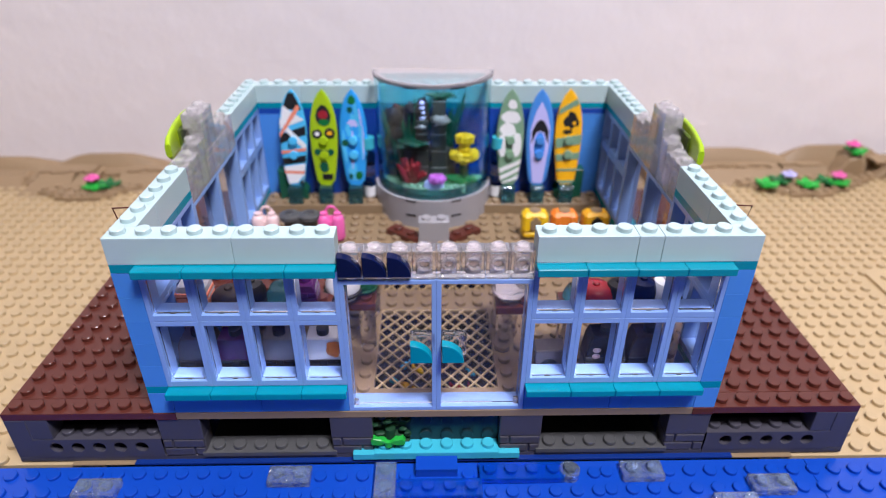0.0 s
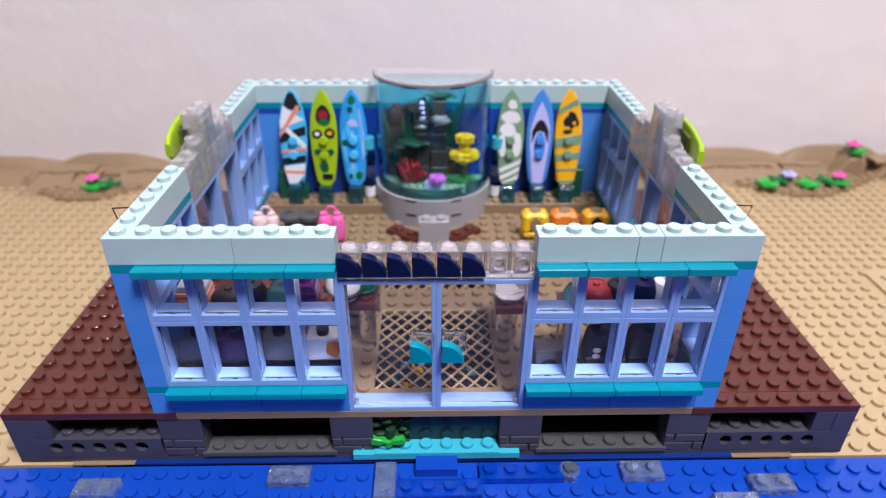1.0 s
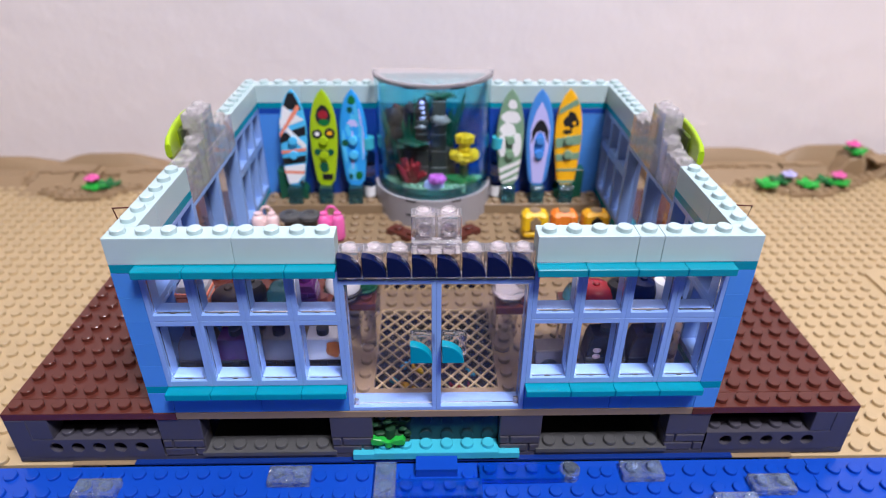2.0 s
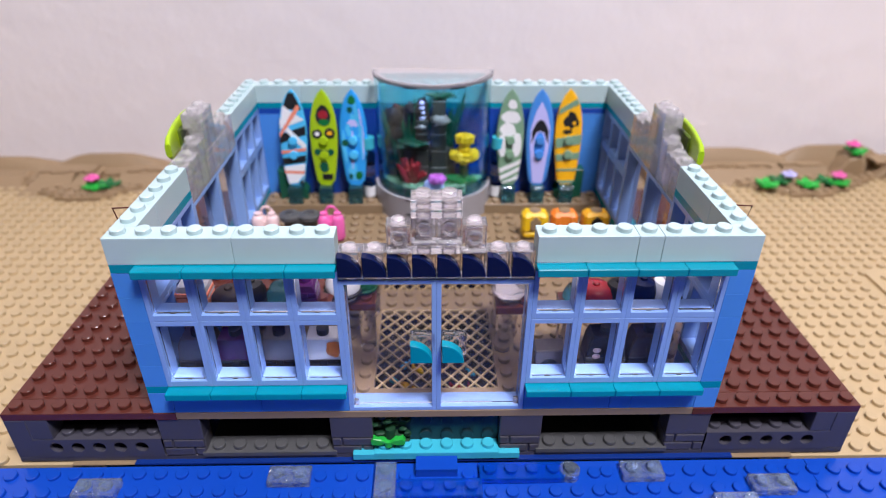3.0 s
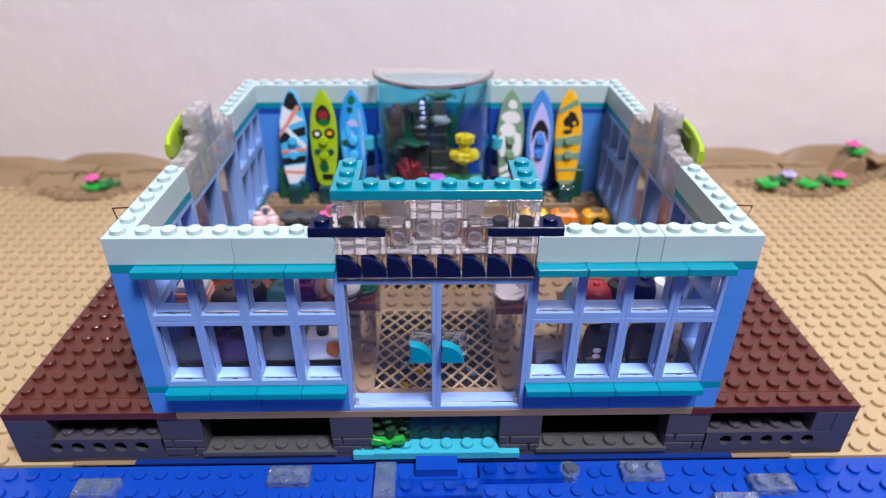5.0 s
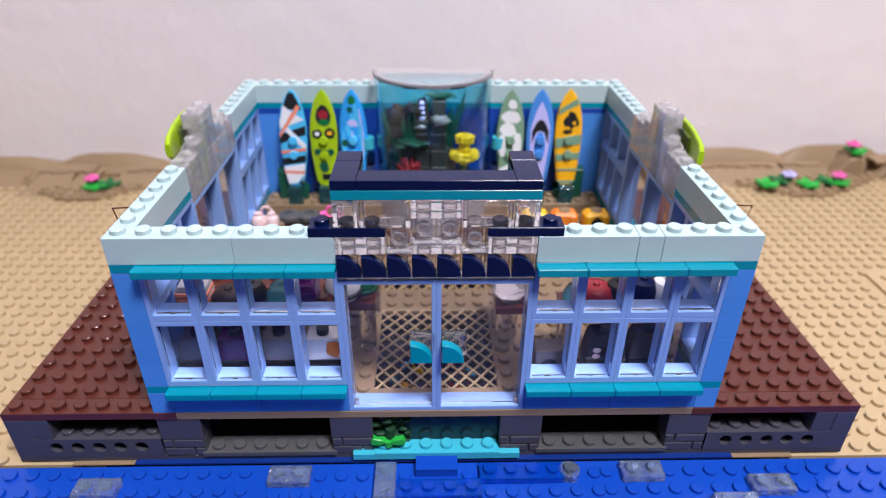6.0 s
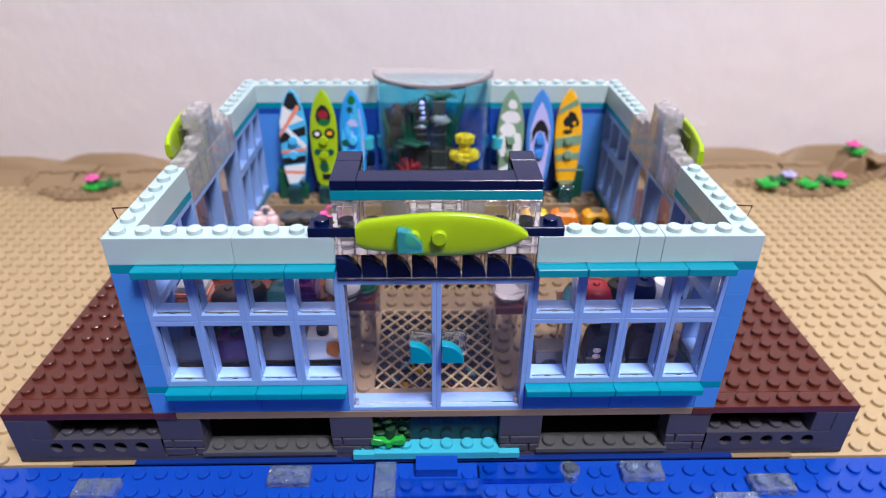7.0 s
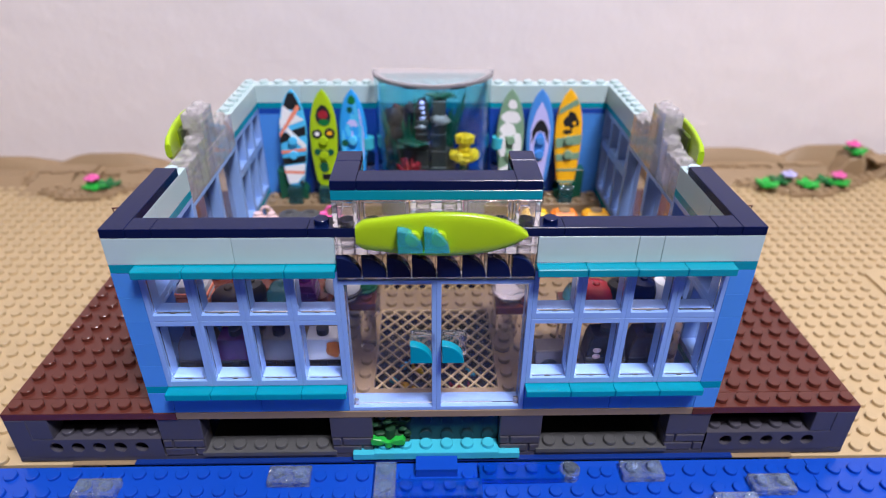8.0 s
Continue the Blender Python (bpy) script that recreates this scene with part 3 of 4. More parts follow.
    part("rear_floor", brick(24, 7, 1, DTAN), shop, at(-12 * S, 14 * S, 0), "dark tan studded floor plate")
    part("rear_ledge", brick(24, 2, 2, DTAN), shop, at(-12 * S, 19 * S, P), "dark tan studded ledge along the rear wall")


def lattice(y0, y1, n):
    """A flat trellis panel set into the floor."""
    s = Shape()
    W, HH, tall = 6 * S, (y1 - y0) * S, 1.2
    d, H = W / n, HH / tall
    for i in range(-int(H / d) - 1, n + 1):
        for sgn in (1, -1):
            x0 = i * d
            pts = []
            lo, hi = max(0, -x0), min(H, W - x0)
            if hi - lo < 1:
                continue
            a, b = (x0 + lo, lo), (x0 + hi, hi)
            if sgn < 0:
                a, b = (W - a[0], a[1]), (W - b[0], b[1])
            a, b = (a[0], a[1] * tall), (b[0], b[1] * tall)
            L = math.hypot(b[0] - a[0], b[1] - a[1])
            M = Matrix.Translation((a[0], a[1], 0)) @ Matrix.Rotation(math.atan2(b[1] - a[1], b[0] - a[0]), 4, "Z")
            s.box(0, L, -0.34, 0.34, -1.3 if sgn > 0 else -1.22, -0.2 if sgn > 0 else -0.26, 0.15, M=M)
    for a in ((0, W, -0.4, 0.4), (0, W, HH - 0.4, HH + 0.4)):
        s.box(*a, -1.5, -0.15, 0.1)
    part("floor_lattice", s.mesh("floor_lattice", TAN), shop, at(-3 * S, y0 * S, 0), "tan trellis panel set in the floor")


shop_floor()
lattice(1.5, 8, 8)
lattice(10, 13, 8)
part("pool_bottom", Shape().box(-4.6 * S, 4.6 * S, 1.62 * S, 14 * S, -6.98 * P, -6.2 * P, 0.2).mesh("pool_bottom", POOL_DARK), shop, label="pool bottom below the trellis, coloured dark like the pit")


# ---- see-through gable above each side door, with a lime surfboard ----
def board_outline(L, W, blunt=0.42):
    """Half widths along the length: a rounded tail and a pointed nose."""
    pts = []
    n = 22
    for i in range(n + 1):
        t = i / n
        w = (0.62 + 0.38 * math.sin(math.pi * min(t / 0.55, 1) / 2)) if t < 0.5 else max(0.0, 1 - ((t - 0.5) / 0.5) ** 2.4) ** 0.72
        if t < 0.04:
            w *= 0.66
        pts.append((t * L, w * W / 2))
    return pts


def board_mesh(L, W, T, rocker=0.0):
    """A surfboard lying along x, its deck to -y."""
    s = Shape()
    prof = board_outline(L, W)
    k = 12
    verts, faces = [], []
    # deck and underside as a rounded skin
    rings = []
    for x, w in prof:
        ring = []
        for j in range(2 * k):
            a = math.pi * 2 * j / (2 * k)
            c, d = math.cos(a), math.sin(a)
            ww = max(w, 0.15)
            zz = ww * (abs(c) ** 0.55) * (1 if c > 0 else -1)
            yy = T / 2 * (abs(d) ** 0.6) * (1 if d > 0 else -1)
            ring.append((x, yy + rocker * (2 * x / L - 1) ** 2, zz))
        rings.append(ring)
    for ring in rings:
        verts += ring
    for i in range(len(rings) - 1):
        for j in range(2 * k):
            q = (j + 1) % (2 * k)
            faces.append((i * 2 * k + j, i * 2 * k + q, (i + 1) * 2 * k + q, (i + 1) * 2 * k + j))
    faces += [tuple(range(2 * k)), tuple(range((len(rings) - 1) * 2 * k, len(rings) * 2 * k))]
    s.add(verts, faces, 0, True)
    return s


def board_studs(b, L, T, y=0.0):
    """Two studs on the deck of a plain board."""
    me = Shape().stud(0, 0, 0).mesh("board_stud", LIME)
    for x in (L * 0.33, L * 0.33 + S):
        part("stud", me, b, at(x, -T / 2 + 0.1 + y, 0, 0, 90))


def half_width(prof, x):
    for (a, wa), (b, wb) in zip(prof, prof[1:]):
        if a <= x <= b:
            return wa + (wb - wa) * (x - a) / (b - a)
    return 0.0


def gable(M, turned):
    """The finished see-through stack over a side door."""
    for k in (0, 1, 6, 7):
        part("clear_plate", clear_brick(1, 1, 1, RIPPLE), shop, M @ at(k * S, 0, 21 * P))
        part("clear_plate", clear_brick(1, 1, 1, RIPPLE), shop, M @ at(k * S, 0, 22 * P))
    part("clear_plate", clear_brick(2, 1, 1, RIPPLE), shop, M @ at(3 * S, 0, 21 * P))
    for k, z in ((3, 22), (4, 22), (2, 21), (5, 21)):
        part("headlight_brick", headlight_brick(RIPPLE), shop, M @ at(k * S, 0, z * P))
    for z in (25, 26):
        part("clear_plate", clear_brick(2, 1, 1, RIPPLE), shop, M @ at(3 * S, 0, z * P))
    part("mounting_plate", brick(2, 1, 1, CLEAR, True), shop, M @ at(3 * S, 2.0, 22.5 * P, 0, 90))
    b = board_mesh(52, 13.5, 2.6, rocker=2.5)
    ob = thing("lime_surfboard", b.mesh("lime_surfboard", LIME), M @ (at(6.9 * S, -3.5, 24.0 * P, 0, 0, 180) if turned else at(0.4 * S, -3.4, 23.6 * P)), "glossy lime green toy surfboard fixed sideways above a door", "surfboard", "lime surfboards over the doors")
    board_studs(ob, 52, 2.6)
    part("hollow", Shape().box(14, 38, 1.0, 2.6, -3.4, 3.4, 0.5).mesh("hollow", SHADED_LIME), ob, None, "darkened lime block standing in for the underside's shaded hollow")


gable(LEFT @ at(6 * S, 0, 0), True)
gable(RIGHT @ at(6 * S, 0, 0), False)


# ---- aquarium ----
def aquarium():
    cy = 21 * S - 0.1
    a = thing("aquarium", None, at(0, cy, P), "half-round blue-tinted aquarium on a grey base", "aquarium")
    s = Shape()
    s.lathe([(4.15 * S, 0), (4.15 * S, 5.2 * P)], 48, sweep=180, start=180)
    part("base", s.mesh("base", LGREY), a, label="light grey round base")
    for ang in (-112, -68):
        for z in (2.3, 5.0):
            m = Matrix.Translation((0, 0, z * P)) @ Matrix.Rotation(radians(ang), 4, "Z")
            s = Shape().box(4.0 * S, 4.16 * S + 0.12, -3, 3, -0.5, 0.5, 0.1, M=m)
            part("joint", s.mesh("joint", BLACK), a)
    g = part("glass", Shape().shell(4 * S, 3.8 * S, 5.25 * P, 24.2 * P, 48).mesh("glass", TPALE), a, label="curved pale blue clear panel")
    g.visible_shadow = False
    r = part("rear_pane", Shape().box(-3.7 * S, 3.7 * S, -2.2, -1.3, 5.25 * P, 24.1 * P, 0.1).mesh("rear_pane", TBLUE), a, label="flat blue-tinted rear panel")
    r.visible_shadow = False
    s = Shape().shell(4.06 * S, 3.7 * S, 24.22 * P, 24.72 * P, 48)
    part("lid_rim", s.mesh("lid_rim", MGREY), a, label="light grey half-round lid rim")
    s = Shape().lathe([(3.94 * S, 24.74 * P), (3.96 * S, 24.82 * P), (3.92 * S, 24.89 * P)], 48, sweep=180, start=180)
    c = part("lid_cover", s.mesh("lid_cover", FROST), a, label="see-through lid cover that casts no shadow")
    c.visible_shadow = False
    for ang in (-112, -68):
        m = Matrix.Rotation(radians(ang), 4, "Z")
        part("lid_joint", Shape().box(3.9 * S, 4.09 * S, -4, 4, 24.1 * P, 24.4 * P, 0.1, M=m).mesh("lid_joint", BLACK), a)
    z = 5.3 * P
    part("water_band", Shape().shell(3.78 * S, 3.6 * S, z, z + 4.5, 40).mesh("water_band", TDARK), a, label="dark teal water line at the bottom")
    part("gravel", Shape().lathe([(3.6 * S, z), (3.6 * S, z + 1.5)], 40, sweep=180, start=180).mesh("gravel", SGREEN), a, label="green studded tank bottom")
    # rock pillars
    for x, y, w, h, mat in ((3, -8.5, 9.5, 47, DROCK), (-6, -7.5, 8, 36, DROCK), (-13, -6.5, 9, 24, DROCK), (9, -6.5, 6, 20, DROCK)):
        s = Shape()
        n = int(h / 9.6)
        for k in range(n + 1):
            ww = w * (1 - 0.06 * k)
            s.box(-ww / 2, ww / 2, -4, 4, k * 9.6, min(h, k * 9.6 + 9.5), 0.4)
        part("rock", s.mesh("rock", mat), a, at(x, y, z + 1.5), "dark grey stacked rock")
    s = Shape()
    for k in range(30):
        s.blob(rnd.uniform(-10, 9), rnd.uniform(-2, 1.5), rnd.uniform(2, 44), rnd.uniform(3, 5), 2.2, rnd.uniform(3, 6), rough=0.7, seed=k + 40, n=10)
    part("rock_mass", s.mesh("rock_mass", DBROWN), a, at(-13, -7.0, z + 1.5), "dark brown overgrown rock behind the corals")
    part("rock_cap", Shape().blob(0, 0, 0, 5, 3, 3.2, rough=0.6, seed=4).mesh("rock_cap", LGREY), a, at(3.5, -11, z + 38))
    s = Shape()
    for k in range(5):
        s.blob(0, 0, k * 2.7, 2.6 - 0.25 * k, 2.4, 1.1, rough=0.25, seed=k + 8, n=10)
    part("flower_top", s.mesh("flower_top", LAV), a, at(-6, -9, z + 36), "lavender ringed coral top")
    part("rock_cap", Shape().blob(0, 0, 0, 3.2, 2.6, 1.4, rough=0.5, seed=14).mesh("rock_cap", LGREY), a, at(-6.5, -10.5, z + 34))
    s = Shape()
    for k in range(9):
        ang = k * 0.7
        s.tube([(0, 0, 0), (math.cos(ang) * 4, math.sin(ang) * 2, 3), (math.cos(ang) * 8.5, math.sin(ang) * 3.5, 2.2 + (k % 3))], [1.4, 1.5, 0.5], 6)
    part("palm_tuft", s.mesh("palm_tuft", DGREEN), a, at(4, -9, z + 48), "dark green palm tuft on the tall rock")
    # plants
    for x, y, h, sx, mat in ((-17, -9, 46, -0.25, DGREEN), (-10, -8, 48, 0.25, DGREEN), (-14, -8, 40, 0.05, DGREEN), (6, -6, 50, 0.2, DGREEN)):
        s = Shape()
        for k in range(5):
            d = rnd.uniform(-0.16, 0.16) + sx * 0.5
            s.tube([(0, 0, 0), (d * h * 0.4, 0, h * 0.5), (d * h, rnd.uniform(-2, 2), h * rnd.uniform(0.8, 1.0))], [1.6, 1.5, 0.5], 6)
        part("water_plant", s.mesh("water_plant", mat), a, at(x, y, z + 1.5), "dark green water plant")
    s = Shape()
    for k in range(16):
        ang = k * 2.4
        s.blob(math.cos(ang) * rnd.uniform(2, 8), math.sin(ang) * 3, rnd.uniform(-1, 1.5), 3.2, 2.5, 1.2, rough=0.4, seed=k, n=8)
    part("leaf_tuft", s.mesh("leaf_tuft", DGREEN), a, at(-12.5, -12, z + 25), "green leaf tuft")
    part("leaf_tuft", s.mesh("leaf_tuft", GREEN), a, at(14, -16, z + 5), "green leaf tuft")
    # corals
    s = Shape()
    for k in range(26):
        ang, r = k * 2.4, rnd.uniform(1, 7)
        s.tube([(0, 0, 2), (math.cos(ang) * r * 0.6, math.sin(ang) * r * 0.5, 6), (math.cos(ang) * r * 1.3, math.sin(ang) * r, rnd.uniform(6, 17))], [1.8, 1.5, 0.9], 7)
    part("coral", s.mesh("coral", RED), a, at(-11.5, -17, z + 1), "dark red branching coral")
    s = Shape()
    for zz, r in ((0, 5.2), (1.8, 8.0), (3.6, 8.2), (6.2, 3.2), (8.6, 2.9), (11, 5.0), (13, 5.3)):
        for k in range(9):
            s.blob(math.cos(k * 0.7) * r * 0.72, math.sin(k * 0.7) * r * 0.5, zz, r * 0.34, r * 0.34, 1.7, rough=0.4, seed=k + zz, n=8)
    s.lathe([(2.0, -3), (2.0, 11)], 10)
    part("coral", s.mesh("coral", YELLOW), a, at(17, -13, z + 16), "yellow two-tier coral")
    part("coral_stem", Shape().lathe([(3.4, -14.5), (2.6, -8), (2.2, -2.8)], 12).mesh("coral_stem", DGREEN), a, at(17, -13, z + 16), "dark green coral foot")
    s = Shape()
    for k in range(7):
        s.blob(math.cos(k * 0.9) * 3.0, math.sin(k * 0.9) * 2.4, 8, 2.1, 2.1, 2.6, rough=0.2, seed=k, n=8)
    part("shell", s.mesh("shell", MAGENTA), a, at(1.8, -24, z + 1), "magenta shell")
    part("shell_base", Shape().blob(0, 0, 4, 5.6, 3, 3.4, rough=0.3, seed=2).mesh("shell_base", LAV), a, at(0, -23, z + 1), "lavender shell base")
    for x, y in ((-10, -22), (10, -23)):
        s = Shape().box(-7, 7, -3, 3, 0, 2.6, 0.3)
        for i in range(-6, 7, 4):
            s.stud(i, 0, 2.6, 10, r=1.6, h=1.0)
        part("ledge", s.mesh("ledge", SGREEN), a, at(x, y, z + 1.5), "pale green studded ledge")
    s = Shape()
    for k in range(4):
        s.blob(0, 0, k * 5.5, 2.2, 2, 3.2, rough=0.6, seed=k, n=8)
    part("coral", s.mesh("coral", BROWN), a, at(-20, -7, z + 26), "reddish brown coral")


aquarium()
thing("grey_brick", brick(2, 1, 4, LGREY), at(-S, 14.75 * S, P), "light grey two-stud brick before the aquarium", "brick")
for sx in (-1, 1):
    o = Shape().box(-10, 10, -4, 4, 0, P, 0.2)
    for i in (-4.2, 4.2):
        o.stud(i, 0, P)
    thing("brown_plate", o.mesh("brown_plate", BROWN), at(sx * 1.95 * S, 15.75 * S, P + 0.05, sx * 40), "reddish brown angled plate at the aquarium's foot", "brick", "brown plates at the aquarium")
for sx in (-1, 1):
    for k, (zz, mat) in enumerate(((3, WHITE), (5, TBLUE), (7, CLEAR), (9, TBLUE), (12, TURQ))):
        s = Shape().lathe([(3.6, 0), (3.6, 2 * P - 0.1)], 16)
        thing("round_brick", s.mesh("round_brick", mat), at(sx * 4.55 * S, 19.9 * S + 3.0, zz * P + 1.75), "stacked small round brick beside the aquarium", "brick", "round bricks beside the aquarium")


# ---- surfboards on the rear wall ----
BL, BW, BT = 53.5, 15.3, 3.0


def patch(u0, v0, u1, v1, u2=None, v2=None, u3=None, v3=None):
    return [(u0, v0), (u1, v1), (u2, v2), (u3, v3)] if u2 is not None else [(u0, v0), (u1, v0), (u1, v1), (u0, v1)]


def disc(u, v, ru, rv, n=12, wob=0.0):
    return [(u + ru * math.cos(2 * math.pi * i / n) * (1 + wob * math.sin(3 * i)), v + rv * math.sin(2 * math.pi * i / n) * (1 + wob * math.cos(5 * i))) for i in range(n)]


def band(u, du, slope=0.0):
    return [(u - slope, -0.97), (u + slope, 0.97), (u + slope + du, 0.97), (u - slope + du, -0.97)]


def printed_board(x, lean, mat, label, prints, stud_mat):
    M = at(x * S, 19.8 * S, 6.1 * P, 0, -6.0, lean) @ pose(0, 0, 0, 0, -90, 0)
    b = thing("surfboard", board_mesh(BL, BW, BT).mesh("surfboard", mat), M, label, "surfboard", "surfboards on the rear wall")
    prof = board_outline(BL, BW)
    for k, (pm, poly) in enumerate(prints):
        pts = []
        for u, v in poly:
            u = min(max(u, 0.015), 0.985)
            v = min(max(v, -0.93), 0.93)
            pts.append((u * BL, -v * half_width(prof, u * BL)))
        area = sum(p[0] * q[1] - q[0] * p[1] for p, q in zip(pts, pts[1:] + pts[:1]))
        if area < 0:
            pts = pts[::-1]
        lift = 0.06 + 0.03 * k
        part("print", Shape().prism(pts, -BT / 2 - lift, 0.2, c=0.02).mesh("print", pm), b)
    for u in (0.335, 0.335 + S / BL):
        m = at(u * BL, -BT / 2 - 0.1, 0, 0, 90)
        part("stud", Shape().stud(0, 0, 0, h=2.0).mesh("board_stud", stud_mat), b, m)
    st = Shape().box(-3.9, 3.9, -3.9, 3.9, 0.02, 3.1 * P, 0.25)
    thing("board_stand", st.mesh("board_stand", TDARK), at(x * S, 19.6 * S, 3 * P), "dark see-through block under a surfboard", "stand", "surfboard stands")


printed_board(-9.75, 2, SKYB, "sky blue surfboard with white, black and coral stripes", [
    (BLACK, patch(0.80, -0.9, 0.97, 0.9)), (WHITE, [(0.60, -0.9), (0.84, -0.9), (0.70, 0.9)]),
    (BLACK, band(0.50, 0.09, 0.05)), (WHITE, [(0.70, -0.95), (0.44, 0.95), (0.37, 0.95), (0.64, -0.95)]),
    (CORAL, [(0.55, -0.95), (0.86, 0.6), (0.82, 0.8), (0.51, -0.9)]), (CORAL, band(0.36, 0.03, 0.02)),
    (BLACK, band(0.24, 0.07, 0.02)), (WHITE, band(0.02, 0.20, 0.02)), (CORAL, band(0.13, 0.03, 0.0)),
    (SKYB, [(0.02, 0.2), (0.12, 0.9), (0.02, 0.9)]), (BLACK, [(0.02, 0.35), (0.09, 0.95), (0.02, 0.95)])], SKYB)
printed_board(-7.6, 1, LIME, "lime green surfboard with dark printed patches", [
    (BLACK, disc(0.74, 0.05, 0.11, 0.62)), (RED, disc(0.75, 0.05, 0.045, 0.42)), (GREEN, disc(0.67, 0.1, 0.035, 0.45)),
    (BLACK, disc(0.55, -0.45, 0.05, 0.38)), (BLACK, disc(0.56, 0.45, 0.055, 0.38)), (WHITE, disc(0.55, -0.45, 0.022, 0.18)), (BORANGE, disc(0.56, 0.45, 0.022, 0.2)),
    (BLACK, disc(0.355, 0, 0.03, 0.75)), (DGREEN, disc(0.36, -0.5, 0.035, 0.26)), (DGREEN, disc(0.36, 0.5, 0.035, 0.26)),
    (DGREEN, disc(0.20, -0.05, 0.055, 0.42, 12, 0.1)), (BLACK, patch(0.065, -0.3, 0.125, 0.75))], LIME)
printed_board(-5.5, 0, BOARDBLUE, "blue surfboard with light wave print and green leaves", [
    (SKYB, disc(0.62, 0.1, 0.13, 0.55, 14, 0.25)), (BOARDBLUE, disc(0.60, 0.15, 0.07, 0.32, 12, 0.2)), (LAV, disc(0.66, 0.05, 0.035, 0.4, 12, 0.3)),
    (SKYB, disc(0.78, 0.35, 0.12, 0.18, 12, 0.3)), (SKYB, disc(0.45, 0.65, 0.17, 0.16, 12, 0.3)), (SKYB, disc(0.40, -0.68, 0.17, 0.16, 12, 0.3)),
    (SKYB, disc(0.14, -0.1, 0.09, 0.45, 12, 0.35)), (GREEN, disc(0.90, 0.0, 0.045, 0.5)), (DGREEN, disc(0.80, -0.2, 0.03, 0.25)),
    (LAV, disc(0.46, 0.72, 0.19, 0.05)), (LAV, disc(0.72, 0.62, 0.09, 0.07, 12, 0.2)), (LAV, disc(0.27, -0.15, 0.10, 0.06, 12, 0.3)), (LAV, disc(0.52, -0.05, 0.07, 0.07)),
    (DGREEN, disc(0.46, -0.6, 0.035, 0.25)), (GREEN, disc(0.11, 0.4, 0.045, 0.36)), (DGREEN, disc(0.10, -0.4, 0.03, 0.2))], SKYB)
printed_board(5.35, 0, SGREEN, "sand green surfboard with white flowers and stripes", [
    (WHITE, disc(0.85, 0.1, 0.05, 0.5, 12, 0.12)), (WHITE, disc(0.72, 0.0, 0.065, 0.8, 12, 0.12)), (WHITE, disc(0.59, -0.2, 0.07, 0.6, 12, 0.12)),
    (WHITE, disc(0.43, 0.5, 0.13, 0.36, 12, 0.1)), (WHITE, disc(0.42, -0.6, 0.12, 0.3, 12, 0.1)),
    (WHITE, band(0.18, 0.045, 0.05)), (WHITE, band(0.10, 0.045, 0.05)), (WHITE, band(0.025, 0.04, 0.04))], SGREEN)
printed_board(7.4, 0, AZURE, "blue and pale lavender kayak board with a shark mouth", [
    (LAV, [(0.02, -0.7), (0.45, -0.72), (0.62, -0.7), (0.78, -0.45), (0.88, 0.0), (0.78, 0.45), (0.62, 0.7), (0.45, 0.72), (0.02, 0.7)]),
    (BLACK, [(0.44, -0.62), (0.58, -0.60), (0.67, -0.3), (0.70, 0.0), (0.67, 0.3), (0.58, 0.60), (0.44, 0.62), (0.56, 0.3), (0.58, 0.0), (0.56, -0.3)]),
    (AZURE, disc(0.41, 0, 0.16, 0.42))], AZURE)
printed_board(9.45, -1, BORANGE, "bright orange surfboard with sand green bands and black print", [
    (SGREEN, band(0.80, 0.06, 0.05)), (BLACK, disc(0.69, 0.15, 0.085, 0.55, 14, 0.22)), (BLACK, disc(0.57, -0.1, 0.025, 0.35)), (BORANGE, disc(0.66, 0.35, 0.018, 0.14)),
    (SGREEN, band(0.42, 0.10, 0.02)), (SGREEN, band(0.27, 0.07, 0.01)), (SGREEN, band(0.15, 0.025, 0.0)), (SGREEN, band(0.015, 0.03, 0.0))], SGREEN)
for x, flip in ((-11.0, 1), (8.75, -1)):
    o = [(0, 0), (2 * S, 0), (2 * S, 1.6 * P), (0.7 * S, 5.6 * P), (0, 5.6 * P)]
    s = Shape().prism(o if flip > 0 else [(2 * S - p, q) for p, q in o][::-1], 0, S - 0.1, c=0.3)
    thing("green_slope", s.mesh("green_slope", DGREEN), at(x * S, 19.95 * S, 3 * P + 0.05), "dark green slope brick at the foot of the surfboards", "brick", "green slope bricks")


# ---- diving gear and life vests on the floor ----
def air_tank(x, mat, label):
    s = Shape()
    for dx in (-3.6, 3.6):
        s.lathe([(3.2, 0), (3.5, 1), (3.5, 11.5), (2.6, 13.2), (1.9, 13.6), (1.9, 15)], 16, 0, Matrix.Translation((dx, 0, 0)))
    s.box(-3, 3, -2, 2, 3, 11, 0.4)
    s.tube([(3 * math.cos(a) , 4.0, 13.5 + 3 * math.sin(a)) for a in [i * math.pi / 6 for i in range(13)]], 0.8)
    thing("air_tank", s.mesh("air_tank", mat), at(x * S, 15.3 * S, P + 1.7), label, "diving gear", "twin air tanks")


air_tank(-6.75, PINK, "bright pink twin air tank toy standing on the floor")
air_tank(-11.0, PALE, "pale pink twin air tank toy standing on the floor")
s = Shape()
for dx in (-5, 5):
    s.lathe([(3.0, 0), (3.6, 2), (3.6, 10), (5.6, 12), (5.6, 14.0), (4.6, 14.6), (2.6, 14.6), (2.4, 13.6)], 18, 0, Matrix.Translation((dx, 0, 0)))
s.box(-5, 5, -3.4, 3.4, 4, 14.2, 0.6)
thing("dark_diving_set", s.mesh("dark_diving_set", DGREY), at(-8.75 * S, 15.3 * S, P + 1.7), "dark grey twin diving set with round tops", "diving gear")


